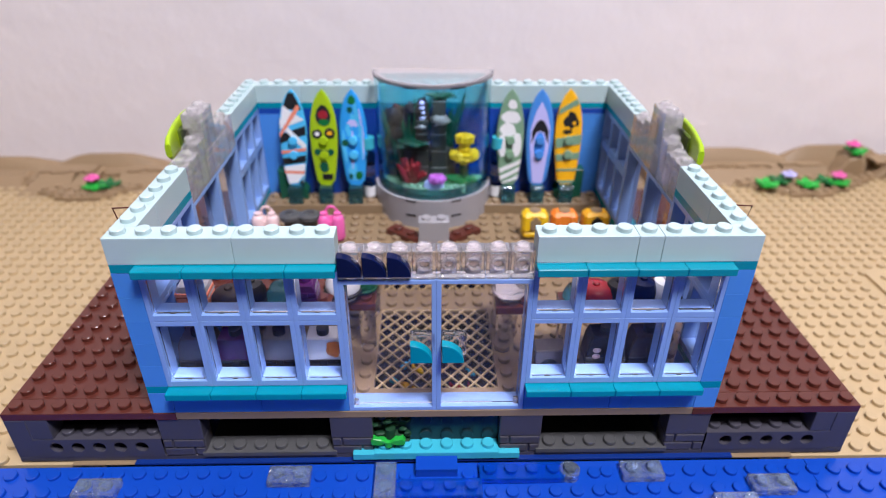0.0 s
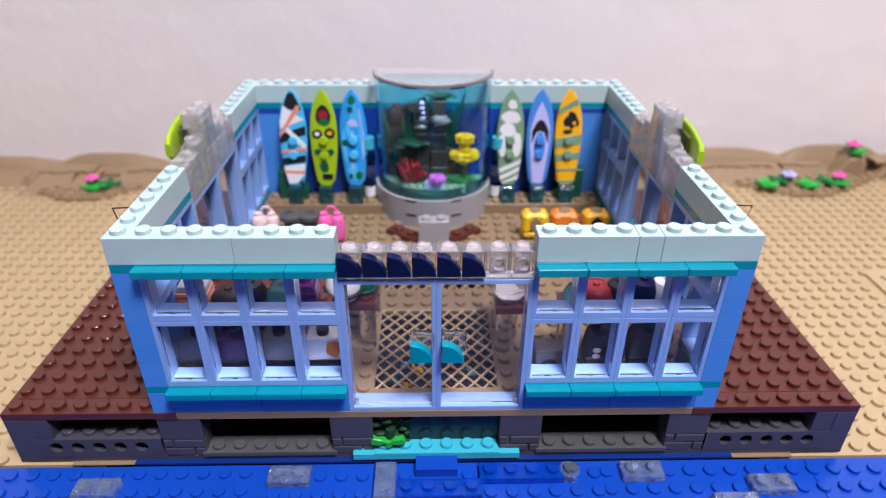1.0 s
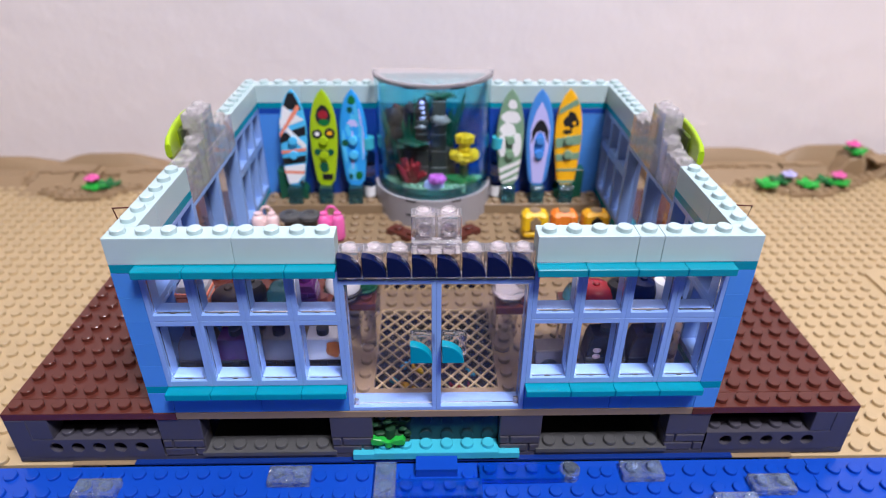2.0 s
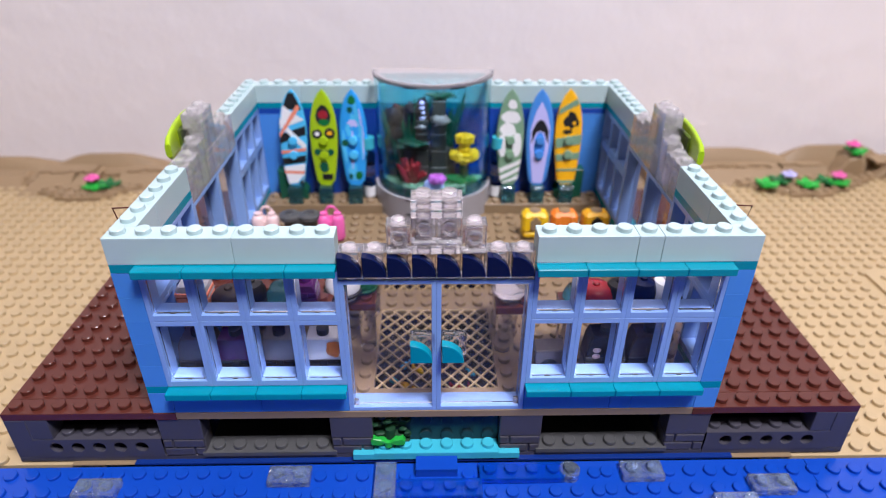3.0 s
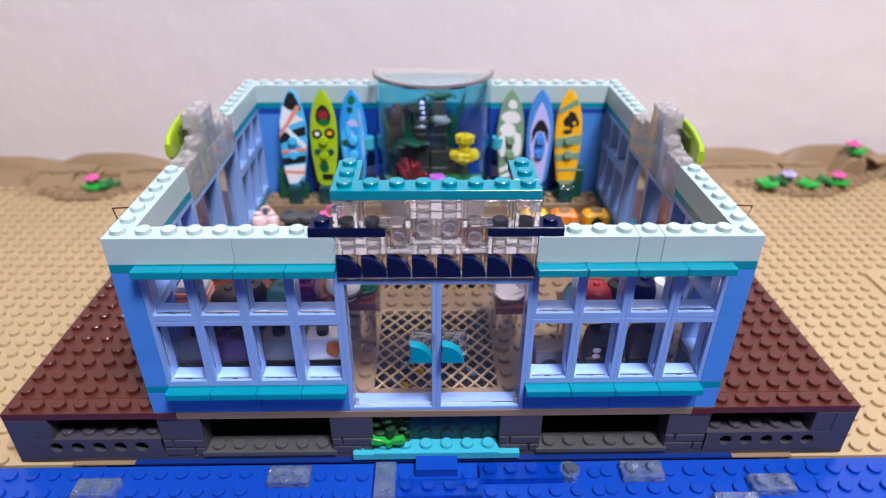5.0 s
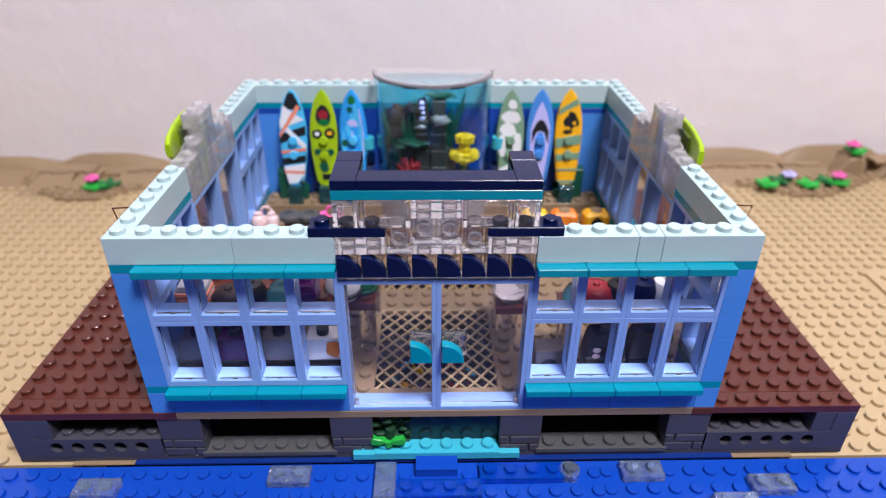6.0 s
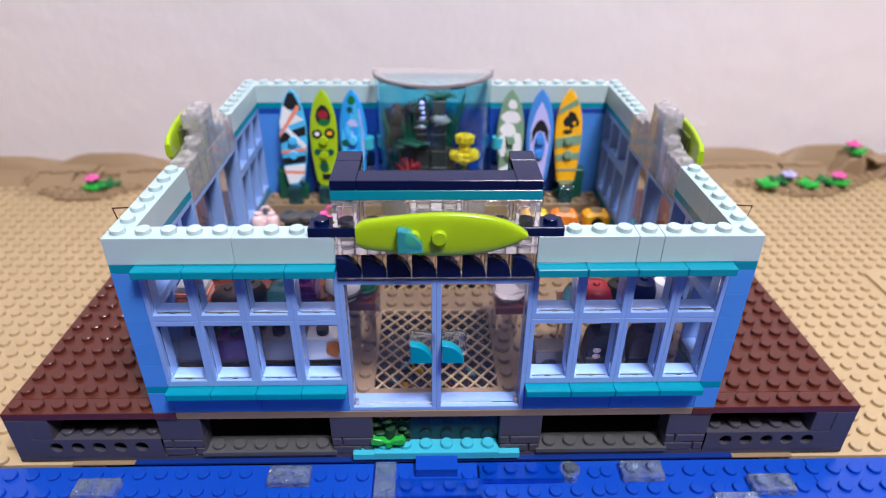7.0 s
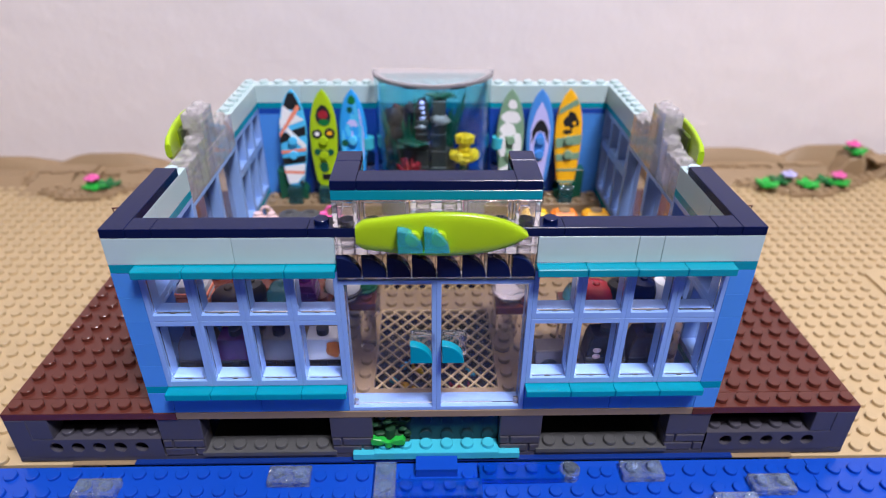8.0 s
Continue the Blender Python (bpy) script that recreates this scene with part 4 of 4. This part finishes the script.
def life_vest(x, mat, print_mat, label):
    v = thing("life_vest", None, at(x * S, 15.6 * S, P + 1.7), label, "life vest", "life vests on the floor")
    s = Shape()
    s.box(-6.3, 6.3, -4.2, 4.2, 6, 14.5, 1.6)
    s.box(-6.8, -1.6, -4.8, 4.4, 3, 14, 1.5)
    s.box(1.6, 6.8, -4.8, 4.4, 3, 14, 1.5)
    s.box(-6.4, 6.4, -4.4, 4.0, 0, 4, 1.2)
    part("vest", s.mesh("vest", mat), v)
    part("collar", Shape().lathe([(2.6, 14.3), (3.2, 15.0), (2.2, 15.4)], 16).mesh("collar", DTAN), v)
    if print_mat:
        part("badge", Shape().prism([(-2.4, 5), (2.4, 5), (3.0, 10), (0, 13), (-3.0, 10)], -5.0, -4.0).mesh("badge", print_mat), v, label="dark printed badge")


life_vest(6.7, YELLOW, DTAN, "bright yellow toy life vest with a brown badge")
life_vest(8.65, ORANGE, None, "plain orange toy life vest on the floor")
life_vest(10.75, BORANGE, BLACK, "yellow-orange toy life vest with a dark badge")


# ---- display tables inside the front windows ----
def display_table(x0, x1, y0, y1, z=6.3):
    t = thing("display_stand", None, Matrix(), "dark brown display plate on see-through legs", "stand", "display stands")
    me = brick(x1 - x0, round(y1 - y0), 1, BROWN)
    part("top", me, t, at(x0 * S, y0 * S, z * P))
    for x in (x0, x1 - 1):
        for y in (y0, y1 - 1):
            s = Shape().lathe([(3.4, 0.05), (3.4, (z - 0.05) * P)], 14)
            part("leg", s.mesh("clear_leg", CLEAR), t, at((x + 0.5) * S, (y + 0.5) * S, 0), "see-through round leg")


display_table(-12, -5, 2.3, 4.3, 8.2)
display_table(-12, -3, 4.4, 8.4)
display_table(6, 12, 2.3, 4.3, 8.2)
display_table(3, 5, 4, 7)


def torso(x, y, z, mat, mat2, label, w=1.0, h=20.0, dots=False, pouch=None):
    """A small display outfit: a tapered body on a hip block, with a belt and a neck."""
    v = thing("toy_outfit", None, at(x, y, z), label, "toy outfit", "outfits on display")
    hip = h * 0.5
    o = [(-7.7 * w, hip), (7.7 * w, hip), (6.6 * w, h * 0.86), (5.4 * w, h * 0.97), (-5.4 * w, h * 0.97), (-6.6 * w, h * 0.86)]
    part("top", Shape().prism(o, -3.9, 3.9, c=0.6).mesh("outfit_top", mat), v)
    part("hips", Shape().box(-7.7 * w, 7.7 * w, -4.0, 4.0, 0, hip - 0.05, 0.5).mesh("hips", mat2), v)
    part("neck", Shape().lathe([(2.3, h * 0.96), (2.3, h + 1.6)], 12).mesh("neck", mat2), v)
    if dots:
        for dx, dz in ((-3.6, 15.2), (3.6, 15.2), (-3.6, 18.0), (3.6, 18.0), (4.2, 23.0)):
            part("button", Shape().blob(dx, -4.0, dz, 1.6, 0.8, 1.2, n=8).mesh("button", PALE), v, label="pale round button")
    if pouch:
        part("pouch", Shape().blob(4.2, -3.8, 19.5, 3.0, 1.4, 3.6, rough=0.3, seed=3).mesh("pouch", pouch), v, label="orange pouch")
    belt = Shape().box(-7.5 * w, 7.5 * w, -4.25, 4.1, hip + 0.4, hip + 2.2, 0.3)
    belt.box(-1.4, 1.4, -4.7, -4.0, hip + 0.2, hip + 2.5, 0.3)
    part("belt", belt.mesh("belt", mat2), v)


def bag(x, y, z, mat, label, r=6.0, h=10.0):
    """A small rounded headgear piece with a rim and a knob."""
    v = thing("toy_helmet", None, at(x, y, z), label, "toy accessory", "accessories on display")
    part("shell", Shape().lathe([(r * 0.8, 0), (r, h * 0.2), (r, h * 0.7), (r * 0.75, h), (r * 0.3, h * 1.08)], 20).mesh("helmet_shell", mat), v)
    part("rim", Shape().lathe([(r * 0.98, h * 0.22), (r * 1.12, h * 0.26), (r * 1.12, h * 0.36), (r * 0.98, h * 0.42)], 20).mesh("helmet_rim", BLACK if mat in (WHITE, MGREY, RED) else mat), v)
    part("knob", Shape().lathe([(1.5, h), (1.5, h * 1.08 + 1.0), (1.1, h * 1.08 + 1.3)], 10).mesh("helmet_knob", mat), v)


TT, TF = 7.3 * P + 0.02, 9.2 * P + 0.02
torso(-11.2 * S, 3.1 * S, TF + 1.7, LGREY, CORAL, "light grey toy outfit with coral belt", 0.8, 11.0)
bag(-9.6 * S, 3.0 * S, TF + 1.7, DBROWN, "dark brown toy hat on the stand", 6.5, 7)
bag(-8.5 * S, 3.0 * S, TF + 1.7, BLACK, "black toy diving helmet", 5)
bag(-7.1 * S, 3.0 * S, TF + 1.7, TDARK, "see-through dark teal toy bowl", 6, 9)
torso(-6.05 * S, 3.1 * S, TF + 1.7, PURPLE, PURPLE, "dark purple toy outfit on the stand", 0.6, 11.0)
bag(-4.6 * S, 4.9 * S, TT + 1.7, WHITE, "white rounded toy helmet with a black rim", 7.0, 10)
bag(-3.6 * S, 5.4 * S, TT + 1.7, DGREEN, "dark green toy bowl on the stand", 5, 6)
bag(3.7 * S, 4.8 * S, TT + 1.7, CLEAR, "see-through toy dome on the stand", 6.5, 10)
bag(4.5 * S, 5.6 * S, TT + 1.7, WHITE, "white toy shell on the stand", 5, 8)
bag(6.6 * S, 3.3 * S, TF + 1.7, TBLUE, "see-through light blue toy dome on the stand", 4.0, 6)
bag(7.5 * S, 3.0 * S, TF + 1.7, RED, "dark red toy helmet on the stand", 7, 8)
bag(8.6 * S, 3.0 * S, TF + 1.7, BLACK, "black toy helmet on the stand", 5.5, 9)
bag(9.7 * S, 3.0 * S, TF + 1.7, NAVY, "dark blue toy helmet on the stand", 5.5, 10)
bag(10.8 * S, 3.0 * S, TF + 1.7, WHITE, "white toy helmet on the stand", 6, 10)
for x, mat, mat2, lb in ((-10.9, GREY, POOL_DARK, "dark grey toy outfit on the floor"), (-9.2, PURPLE, BLACK, "dark purple toy outfit on the floor"),
                         (-7.2, MGREY, POOL_DARK, "grey toy outfit on the floor"), (-5.2, WHITE, BLACK, "white toy outfit with an orange pouch")):
    torso(x * S, 1.75 * S, 1.7, mat, mat2, lb, 1.02, 25.0, pouch=ORANGE if mat == WHITE else None)
for x, mat, mat2, lb in ((7.9, BLACK, DGREY, "black toy outfit with pale marks"), (9.9, DBROWN, BLACK, "dark brown toy wetsuit outfit")):
    torso(x * S, 1.75 * S, 1.7, mat, mat2, lb, 1.0, 25.0, dots=mat == BLACK)
chest = thing("toy_chest", None, at(5.25 * S, 1.5 * S, 1.7), "grey-brown toy chest with a dark arched opening", "toy chest")
part("body", Shape().box(-5.6, 5.6, -3.8, 3.8, 0, 19.5, 0.5).mesh("chest_body", POOL_GREY), chest)
part("arch", Shape().prism([(-3.4, 10.5), (3.4, 10.5)] + [(3.4 * math.cos(a), 12.5 + 3.2 * math.sin(a)) for a in [math.pi * i / 10 for i in range(11)]], -4.0, -3.0, c=0.1).mesh("chest_arch", BLACK), chest, label="dark arched opening")
# small coloured fish under the trellis
for x, y, mat, c in ((-1.6, 2.6, BORANGE, "orange"), (-1.1, 2.2, BORANGE, "orange"), (-1.9, 1.9, BORANGE, "orange"), (-0.9, 3.8, YELLOW, "yellow"), (1.2, 2.4, RED, "red"), (0.7, 2.1, PINK, "pink"),
                     (1.8, 2.2, RED, "red"), (-2.3, 3.0, TURQ, "turquoise"), (-1.7, 4.2, SKYB, "sky blue"), (2.0, 3.6, SKYB, "sky blue"), (-0.6, 1.9, TURQ, "turquoise")):
    s = Shape().blob(0, 0, 1.6, 2.6, 1.3, 1.5, n=8).prism([(-1.5, 1.6), (-4, 0.2), (-4, 3.0)], -0.4, 0.4, c=0.1)
    thing("toy_fish", s.mesh("toy_fish", mat), at(x * S, (y + 1.6) * S, -6.2 * P + 0.05 if y > 1.9 else -5.9 * P, rnd.uniform(0, 360)), "tiny %s toy fish in the pool below the floor" % c, "toy fish", "fish under the floor")


# ---- thin brown brackets outside the side walls ----
for sx in (-1, 1):
    s = Shape().tube([(0, 0, 0), (sx * 5.5, 0, 0), (sx * 8.2, 0, 1), (sx * 9.2, 0, 7), (sx * 0.5, 0, 7.4)], 0.3, 8)
    thing("wire_bracket", s.mesh("wire_bracket", BROWN), at(sx * 13.02 * S, 3.6 * S, 19.6 * P), "thin dark brown wire bracket on the outer wall", "bracket", "wire brackets")


# ---- dunes behind ----
def dune(x0, x1, y0, y1, h, lean, seed, top_flat=0.35, mat=ROCK):
    """A long rock piece with a curved top that falls off to both ends."""
    n, m = 14, 8
    verts, faces = [], []
    r = random.Random(seed)
    for i in range(n + 1):
        t = i / n
        u = abs(2 * t - 1)
        prof = 1 - max(0, (u - top_flat) / (1 - top_flat)) ** 1.7
        for j in range(m + 1):
            v = j / m
            cross = min(1.0, v * 2.6) ** 0.7 * (1 - 0.6 * max(0.0, (v - 0.42) / 0.58) ** 1.6)
            z = h * max(0.02, prof) * cross
            verts.append(((x0 + (x1 - x0) * t + lean * z / 8) * S, (y0 + (y1 - y0) * v) * S, z))
    k = m + 1
    for i in range(n):
        for j in range(m):
            faces.append((i * k + j, (i + 1) * k + j, (i + 1) * k + j + 1, i * k + j + 1))
    nb = len(verts)
    verts += [(a, b, 0) for a, b, c in verts]
    for i in range(n):
        faces.append((i * k, nb + i * k, nb + (i + 1) * k, (i + 1) * k))
        faces.append((i * k + m, (i + 1) * k + m, nb + (i + 1) * k + m, nb + i * k + m))
    for j in range(m):
        faces.append((j, j + 1, nb + j + 1, nb + j))
        faces.append((n * k + j, nb + n * k + j, nb + n * k + j + 1, n * k + j + 1))
    s = Shape().add(verts, faces, 0, True)
    return thing("dune_rock", s.mesh("dune_rock", mat), at(0, 0, SAND_Z + 0.1), "dark tan curved slope piece of the dune", "rock", "dune rocks")


def slope_block(x0, x1, y0, y1, h, seed):
    s = Shape()
    o = [(x0 * S, 0), (x1 * S, 0), ((x1 - 0.9) * S, h), ((x0 + 1.3) * S, h * 0.9)]
    s.prism(o, y0 * S, y1 * S, c=1.5)
    return thing("dune_block", s.mesh("dune_block", ROCK), at(0, 0, SAND_Z + 0.1), "dark tan angular rock block on the sand", "rock", "dune rocks")


def dune_plate(x0, x1, y0, y1, seed):
    s = Shape()
    r = random.Random(seed)
    for i in range(int(x0), int(x1)):
        t = (i - x0) / max(1, x1 - x0 - 1)
        edge = y0 + (y1 - y0) * 0.75 * abs(2 * t - 1) ** 1.6 + r.uniform(-0.2, 0.2)
        s.box(i * S, (i + 1) * S, edge * S, y1 * S, 0, P, 0.1)
        for j in range(int(y1 - edge)):
            s.stud((i + 0.5) * S, (edge + 0.5 + j) * S, P, 10)
    return thing("dune_plate", s.mesh("dune_plate", ROCK), at(0, 0, SAND_Z + 0.1), "dark tan studded plate at the dune's foot", "plate", "dune plates")


def sloped_block(b0, b1, t0, t1, yb, yt, y1, h, mat=ROCK):
    """A rock block whose front leans back from (b0..b1) at the foot to (t0..t1) at the top."""
    v = [(b0 * S, yb * S, 0), (b1 * S, yb * S, 0), (t1 * S, yt * S, h), (t0 * S, yt * S, h),
         (b0 * S, y1 * S, 0), (b1 * S, y1 * S, 0), (t1 * S, y1 * S, h), (t0 * S, y1 * S, h)]
    s = Shape().add(v, [(0, 1, 2, 3), (5, 4, 7, 6), (3, 2, 6, 7), (1, 5, 6, 2), (4, 0, 3, 7), (4, 5, 1, 0)])
    return thing("dune_block", s.mesh("dune_block", mat), at(0, 0, SAND_Z + 0.1), "smooth dark tan slope block in the dune", "rock", "dune rocks")


dune_plate(-38, -24, 28.4, 34, 1)
dune_plate(-54, -38, 30.2, 34, 2)
dune_plate(26, 42, 28.8, 34, 3)
dune_plate(20, 27, 31.5, 34, 5)
dune_plate(40, 56, 32.0, 35, 4)
for a in ((-62, -34.6, 34, 37, 12.0, 0, 1, 0.7), (-37, -24.2, 34, 37, 14.8, 0, 2, 0.25), (-25.4, -12, 34.2, 37, 9.0, 0, 6),
          (18, 38, 34, 37, 18.6, 0, 3, 0.1), (32.5, 45.3, 34.2, 37, 20.5, 0, 4, 0.35), (44.2, 60, 34.2, 37, 12.0, 0, 5, 0.5)):
    dune(*a)
for a in ((-36.9, -32.4, -35.6, -32.6, 29.7, 32, 34.1, 8.6), (-33.0, -30.9, -32.2, -30.4, 29.8, 31.9, 34.1, 8.0), (-28.3, -20, -28.5, -20, 30.2, 32.3, 34.1, 8.2),
          (-46, -37.2, -46, -37.6, 30.8, 32.6, 34.1, 5.6), (20, 33.0, 20, 33.0, 31.2, 32.8, 34.2, 8.8), (33.2, 37.4, 33.2, 37.4, 32.4, 33.2, 34.3, 9.2)):
    sloped_block(*a)
for a in ((-31.9, -27.6, 33.0, 36, 7.4, 2), (37.9, 41.3, 32.9, 35.5, 18.2, 7), (41.9, 52, 32.7, 36, 11.5, 8)):
    slope_block(*a)


def flower(x, y, z, mat, label):
    f = thing("toy_flower", None, at(x * S, y * S, z), label, "flower", "dune flowers")
    s = Shape()
    for k in range(5):
        a = k * 2 * math.pi / 5
        s.blob(3.0 * math.cos(a), 3.0 * math.sin(a), 7.5, 2.6, 2.2, 1.5, n=10)
    s.lathe([(1.8, 7), (1.8, 10), (1.2, 10.4)], 12)
    part("blossom", s.mesh("blossom", mat), f)
    part("stem", Shape().lathe([(1.0, 0), (1.0, 7.4)], 8).mesh("stem", GREEN), f)


def leaves(x, y, z, n, seed):
    r = random.Random(seed)
    s = Shape()
    for k in range(n):
        a = k * 2 * math.pi / n + r.uniform(-0.3, 0.3)
        c, d = math.cos(a), math.sin(a)
        M = Matrix.Rotation(a, 4, "Z") @ Matrix.Rotation(radians(-14), 4, "Y")
        o = [(1, -1), (4, -2.8), (7.5, -2.2), (9.5, 0), (7.5, 2.2), (4, 2.8), (1, 1)]
        top, bot = [(p[0], p[1], 2.6) for p in o], [(p[0], p[1], 1.2) for p in o]
        q = len(o)
        s.add(top + bot, [tuple(range(q)), tuple(range(q, 2 * q))[::-1]] + [(i, i + q, (i + 1) % q + q, (i + 1) % q) for i in range(q)], 0, False, M)
    s.lathe([(2.4, 0), (2.4, 3.2), (1.6, 4.4)], 12)
    thing("leaf_plant", s.mesh("leaf_plant", BGREEN if seed % 2 else GREEN), at(x * S, y * S, z), "small green plastic leaf cluster on the dune", "plant", "dune plants")


def strata(x0, x1, y0, y1, z):
    """A thin ledge between the dune's layers."""
    front = [(i * 0.5 * S, (y0 + rnd.uniform(-0.25, 0.25)) * S) for i in range(2 * x0, 2 * x1 + 1)]
    edge = front + [(x1 * S, y1 * S), (x0 * S, y1 * S)]
    n = len(edge)
    faces = [tuple(range(n)), tuple(range(2 * n - 1, n - 1, -1))] + [(i, i + n, (i + 1) % n + n, (i + 1) % n) for i in range(n)]
    s = Shape().add([(x, y, 1.6) for x, y in edge] + [(x, y, 0) for x, y in edge], faces)
    thing("dune_ledge", s.mesh("dune_ledge", ROCK), at(0, 0, SAND_Z + z), "thin dark tan ledge between dune layers", "plate", "dune ledges")


strata(-36, -31, 32.4, 34, 8.6)
strata(-28, -20, 32.7, 34, 8.4)
strata(20, 32, 33.2, 34, 9.0)
strata(33, 37, 33.4, 34, 9.4)
strata(42, 50, 33.2, 35, 11.7)
PZ = SAND_Z + 0.1 + P
for x, y, z, n, sd in ((-29.9, 30.2, PZ, 5, 1), (-28.9, 30.6, PZ, 4, 2), (30.4, 30.3, PZ, 5, 3), (32.0, 31.1, PZ, 5, 4), (34.1, 30.2, PZ, 5, 5), (37.1, 30.6, PZ, 5, 7), (36.2, 30.9, PZ, 4, 6), (40.0, 33.7, SAND_Z + 17.6, 5, 9)):
    leaves(x, y, z, n, sd)
flower(-30.3, 30.7, PZ, PINK, "pink toy flower among green leaves")
flower(32.7, 31.1, PZ, LAV, "pale blue toy flower among green leaves")
flower(37.2, 30.9, PZ, PINK, "pink toy flower among green leaves")
flower(39.7, 33.9, SAND_Z + 18.0, PINK, "pink toy flower on top of the dune")


# ---- the pieces that are put on one by one ----
def round_plate_mesh():
    o = [(1.6, 0.2), (14.4, 0.2)]
    o += [(15.9 - 3.6 + 3.6 * math.cos(a), 7.8 - 3.6 + 3.6 * math.sin(a)) for a in [math.pi / 2 * i / 6 for i in range(7)]]
    o += [(0.1 + 3.6 - 3.6 * math.sin(a), 7.8 - 3.6 + 3.6 * math.cos(a)) for a in [math.pi / 2 * i / 6 for i in range(7)]]
    s = Shape().prism(o, 0, P, c=0.25)
    for x in (4, 12):
        s.lathe([(2.4, 0), (2.4, 1.6), (1.5, 1.7), (1.5, 0.9)], 18, 0, Matrix.Translation((x, 0.05, 4)) @ Matrix.Rotation(radians(90), 4, "X"))
    return s.mesh("round_end_plate", LGREY)


PLACED = []


def placed(name, me, x, y, z, t, label, category="brick", group=""):
    """A piece that lies ready on the table before the shop and is set in place at t seconds."""
    ob = thing(name, me, at(x, y, z), label, category, group)
    PLACED.append((ob, x, y, z, t))
    return ob


TILE = quarter_tile(NAVY)
for k in range(8):
    lb = "glossy dark blue quarter-round tile on a see-through brick"
    x, y, z = (-4 + k) * S + 0.1, -1.2, 18 * P + 1.65
    if k < 3:
        thing("quarter_tile", TILE, at(x, y, z), lb, "tile", "dark blue quarter tiles")
    else:
        placed("quarter_tile", TILE, x, y, z, 0.2 + 0.3 * (k - 3), lb, "tile", "dark blue quarter tiles")
CP = "see-through colourless two-stud plate"
placed("clear_plate", clear_brick(2, 1, 1, CLEAR_SHEEN), -S, 0, 21 * P, 1.7, CP, group="clear gable plates")
for x, z, t in ((-1, 22, 2.0), (0, 22, 2.0), (-2, 21, 2.9), (1, 21, 2.9)):
    placed("headlight_brick", headlight_brick(), x * S, 0, z * P, t, "see-through brick with a sunk stud on its front", group="clear headlight bricks")
for x, z, t in ((-1, 25, 2.3), (-1, 26, 2.6), (-4, 21, 3.2), (2, 21, 3.2), (-4, 22, 3.5), (2, 22, 3.5)):
    placed("clear_plate", clear_brick(2, 1, 1, CLEAR_SHEEN), x * S, 0, z * P, t, CP, group="clear gable plates")
for x in (-5, 2):
    placed("dark_blue_plate", brick(3, 1, 1, NAVY), x * S, 0, 23 * P, 3.8, "dark blue three-stud plate over the shop front", "plate", "dark blue plates")
for x in (-3, 1):
    placed("clear_brick", clear_brick(2, 1, 3), x * S, 0, 24 * P, 4.1, "see-through colourless two-stud brick", group="clear gable bricks")
for x in (-4, 3):
    placed("clear_brick", clear_brick(1, 2, 3), x * S, 0, 24 * P, 4.4, "see-through two-stud brick set front to back", group="clear gable bricks")
for x in (-4, 3):
    placed("turquoise_plate", brick(1, 2, 1, TEAL), x * S, S, 27 * P, 4.7, "dark turquoise two-stud plate on the gable arm", "plate", "turquoise plates")
placed("turquoise_plate", brick(8, 1, 1, TEAL), -4 * S, 0, 27 * P, 5.0, "long dark turquoise plate across the gable", "plate", "turquoise plates")
for x in (-4, 3):
    placed("dark_blue_tile", brick(1, 2, 1, NAVY, False), x * S, 0, 28 * P, 5.3, "smooth dark blue tile on the gable arm", "tile", "dark blue tiles")
    placed("dark_blue_tile", brick(1, 1, 1, NAVY, False), x * S, 2 * S, 28 * P, 5.6, "small smooth dark blue tile on the gable arm", "tile", "dark blue tiles")
placed("dark_blue_tile", brick(6, 1, 1, NAVY, False), -3 * S, 0, 28 * P, 5.9, "long smooth dark blue tile across the gable", "tile", "dark blue tiles")
placed("round_end_plate", round_plate_mesh(), -S, -1.2, 22 * P + 1.7, 6.2, "light grey round-ended plate facing the front", "plate")
sign = placed("lime_surfboard", board_mesh(52.5, 14.8, 3.6).mesh("lime_surfboard", LIME), -24.6, -3.05, 76.4, 6.5, "glossy lime green toy surfboard sign over the doors", "surfboard", "lime surfboards over the doors")
board_studs(sign, 52.5, 3.6)
for k in range(2):
    placed("clear_quarter_tile", quarter_tile(TTEAL), -11.9 + k * S, -8.1, 72.3, 6.8 + 0.3 * k, "see-through turquoise quarter tile on the lime surfboard", "tile", "turquoise quarter tiles")
for x in (-11, 5):
    placed("dark_blue_tile", brick(6, 1, 1, NAVY, False), x * S, 0, 23 * P, 7.4, "long smooth dark blue tile along the wall top", "tile", "dark blue tiles")
for x in (-12, 11):
    placed("dark_blue_tile", brick(1, 1, 1, NAVY, False), x * S, 0, 23 * P, 7.7, "small smooth dark blue tile on the wall top", "tile", "dark blue tiles")
for x in (-13, 12):
    placed("dark_blue_tile", brick(1, 6, 1, NAVY, False), x * S, 0, 23 * P, 8.0, "long smooth dark blue tile along the side wall top", "tile", "dark blue tiles")


def motions():
    """Each waiting piece lies on the table before the water and jumps to its place, as in stop motion."""
    for k, (ob, x, y, z, t) in enumerate(PLACED):
        low = 7.6 if ob.name.startswith("lime") else 0.05
        ready = at(-280 + (k % 8) * 80, -190 - (k // 8) * 60, TABLE_Z + low)
        there = at(x, y, z)
        walk(ob, [(0.0, ready), (t - 0.07, ready), (t - 0.035, there)] + [(8.0, there)])


motions()
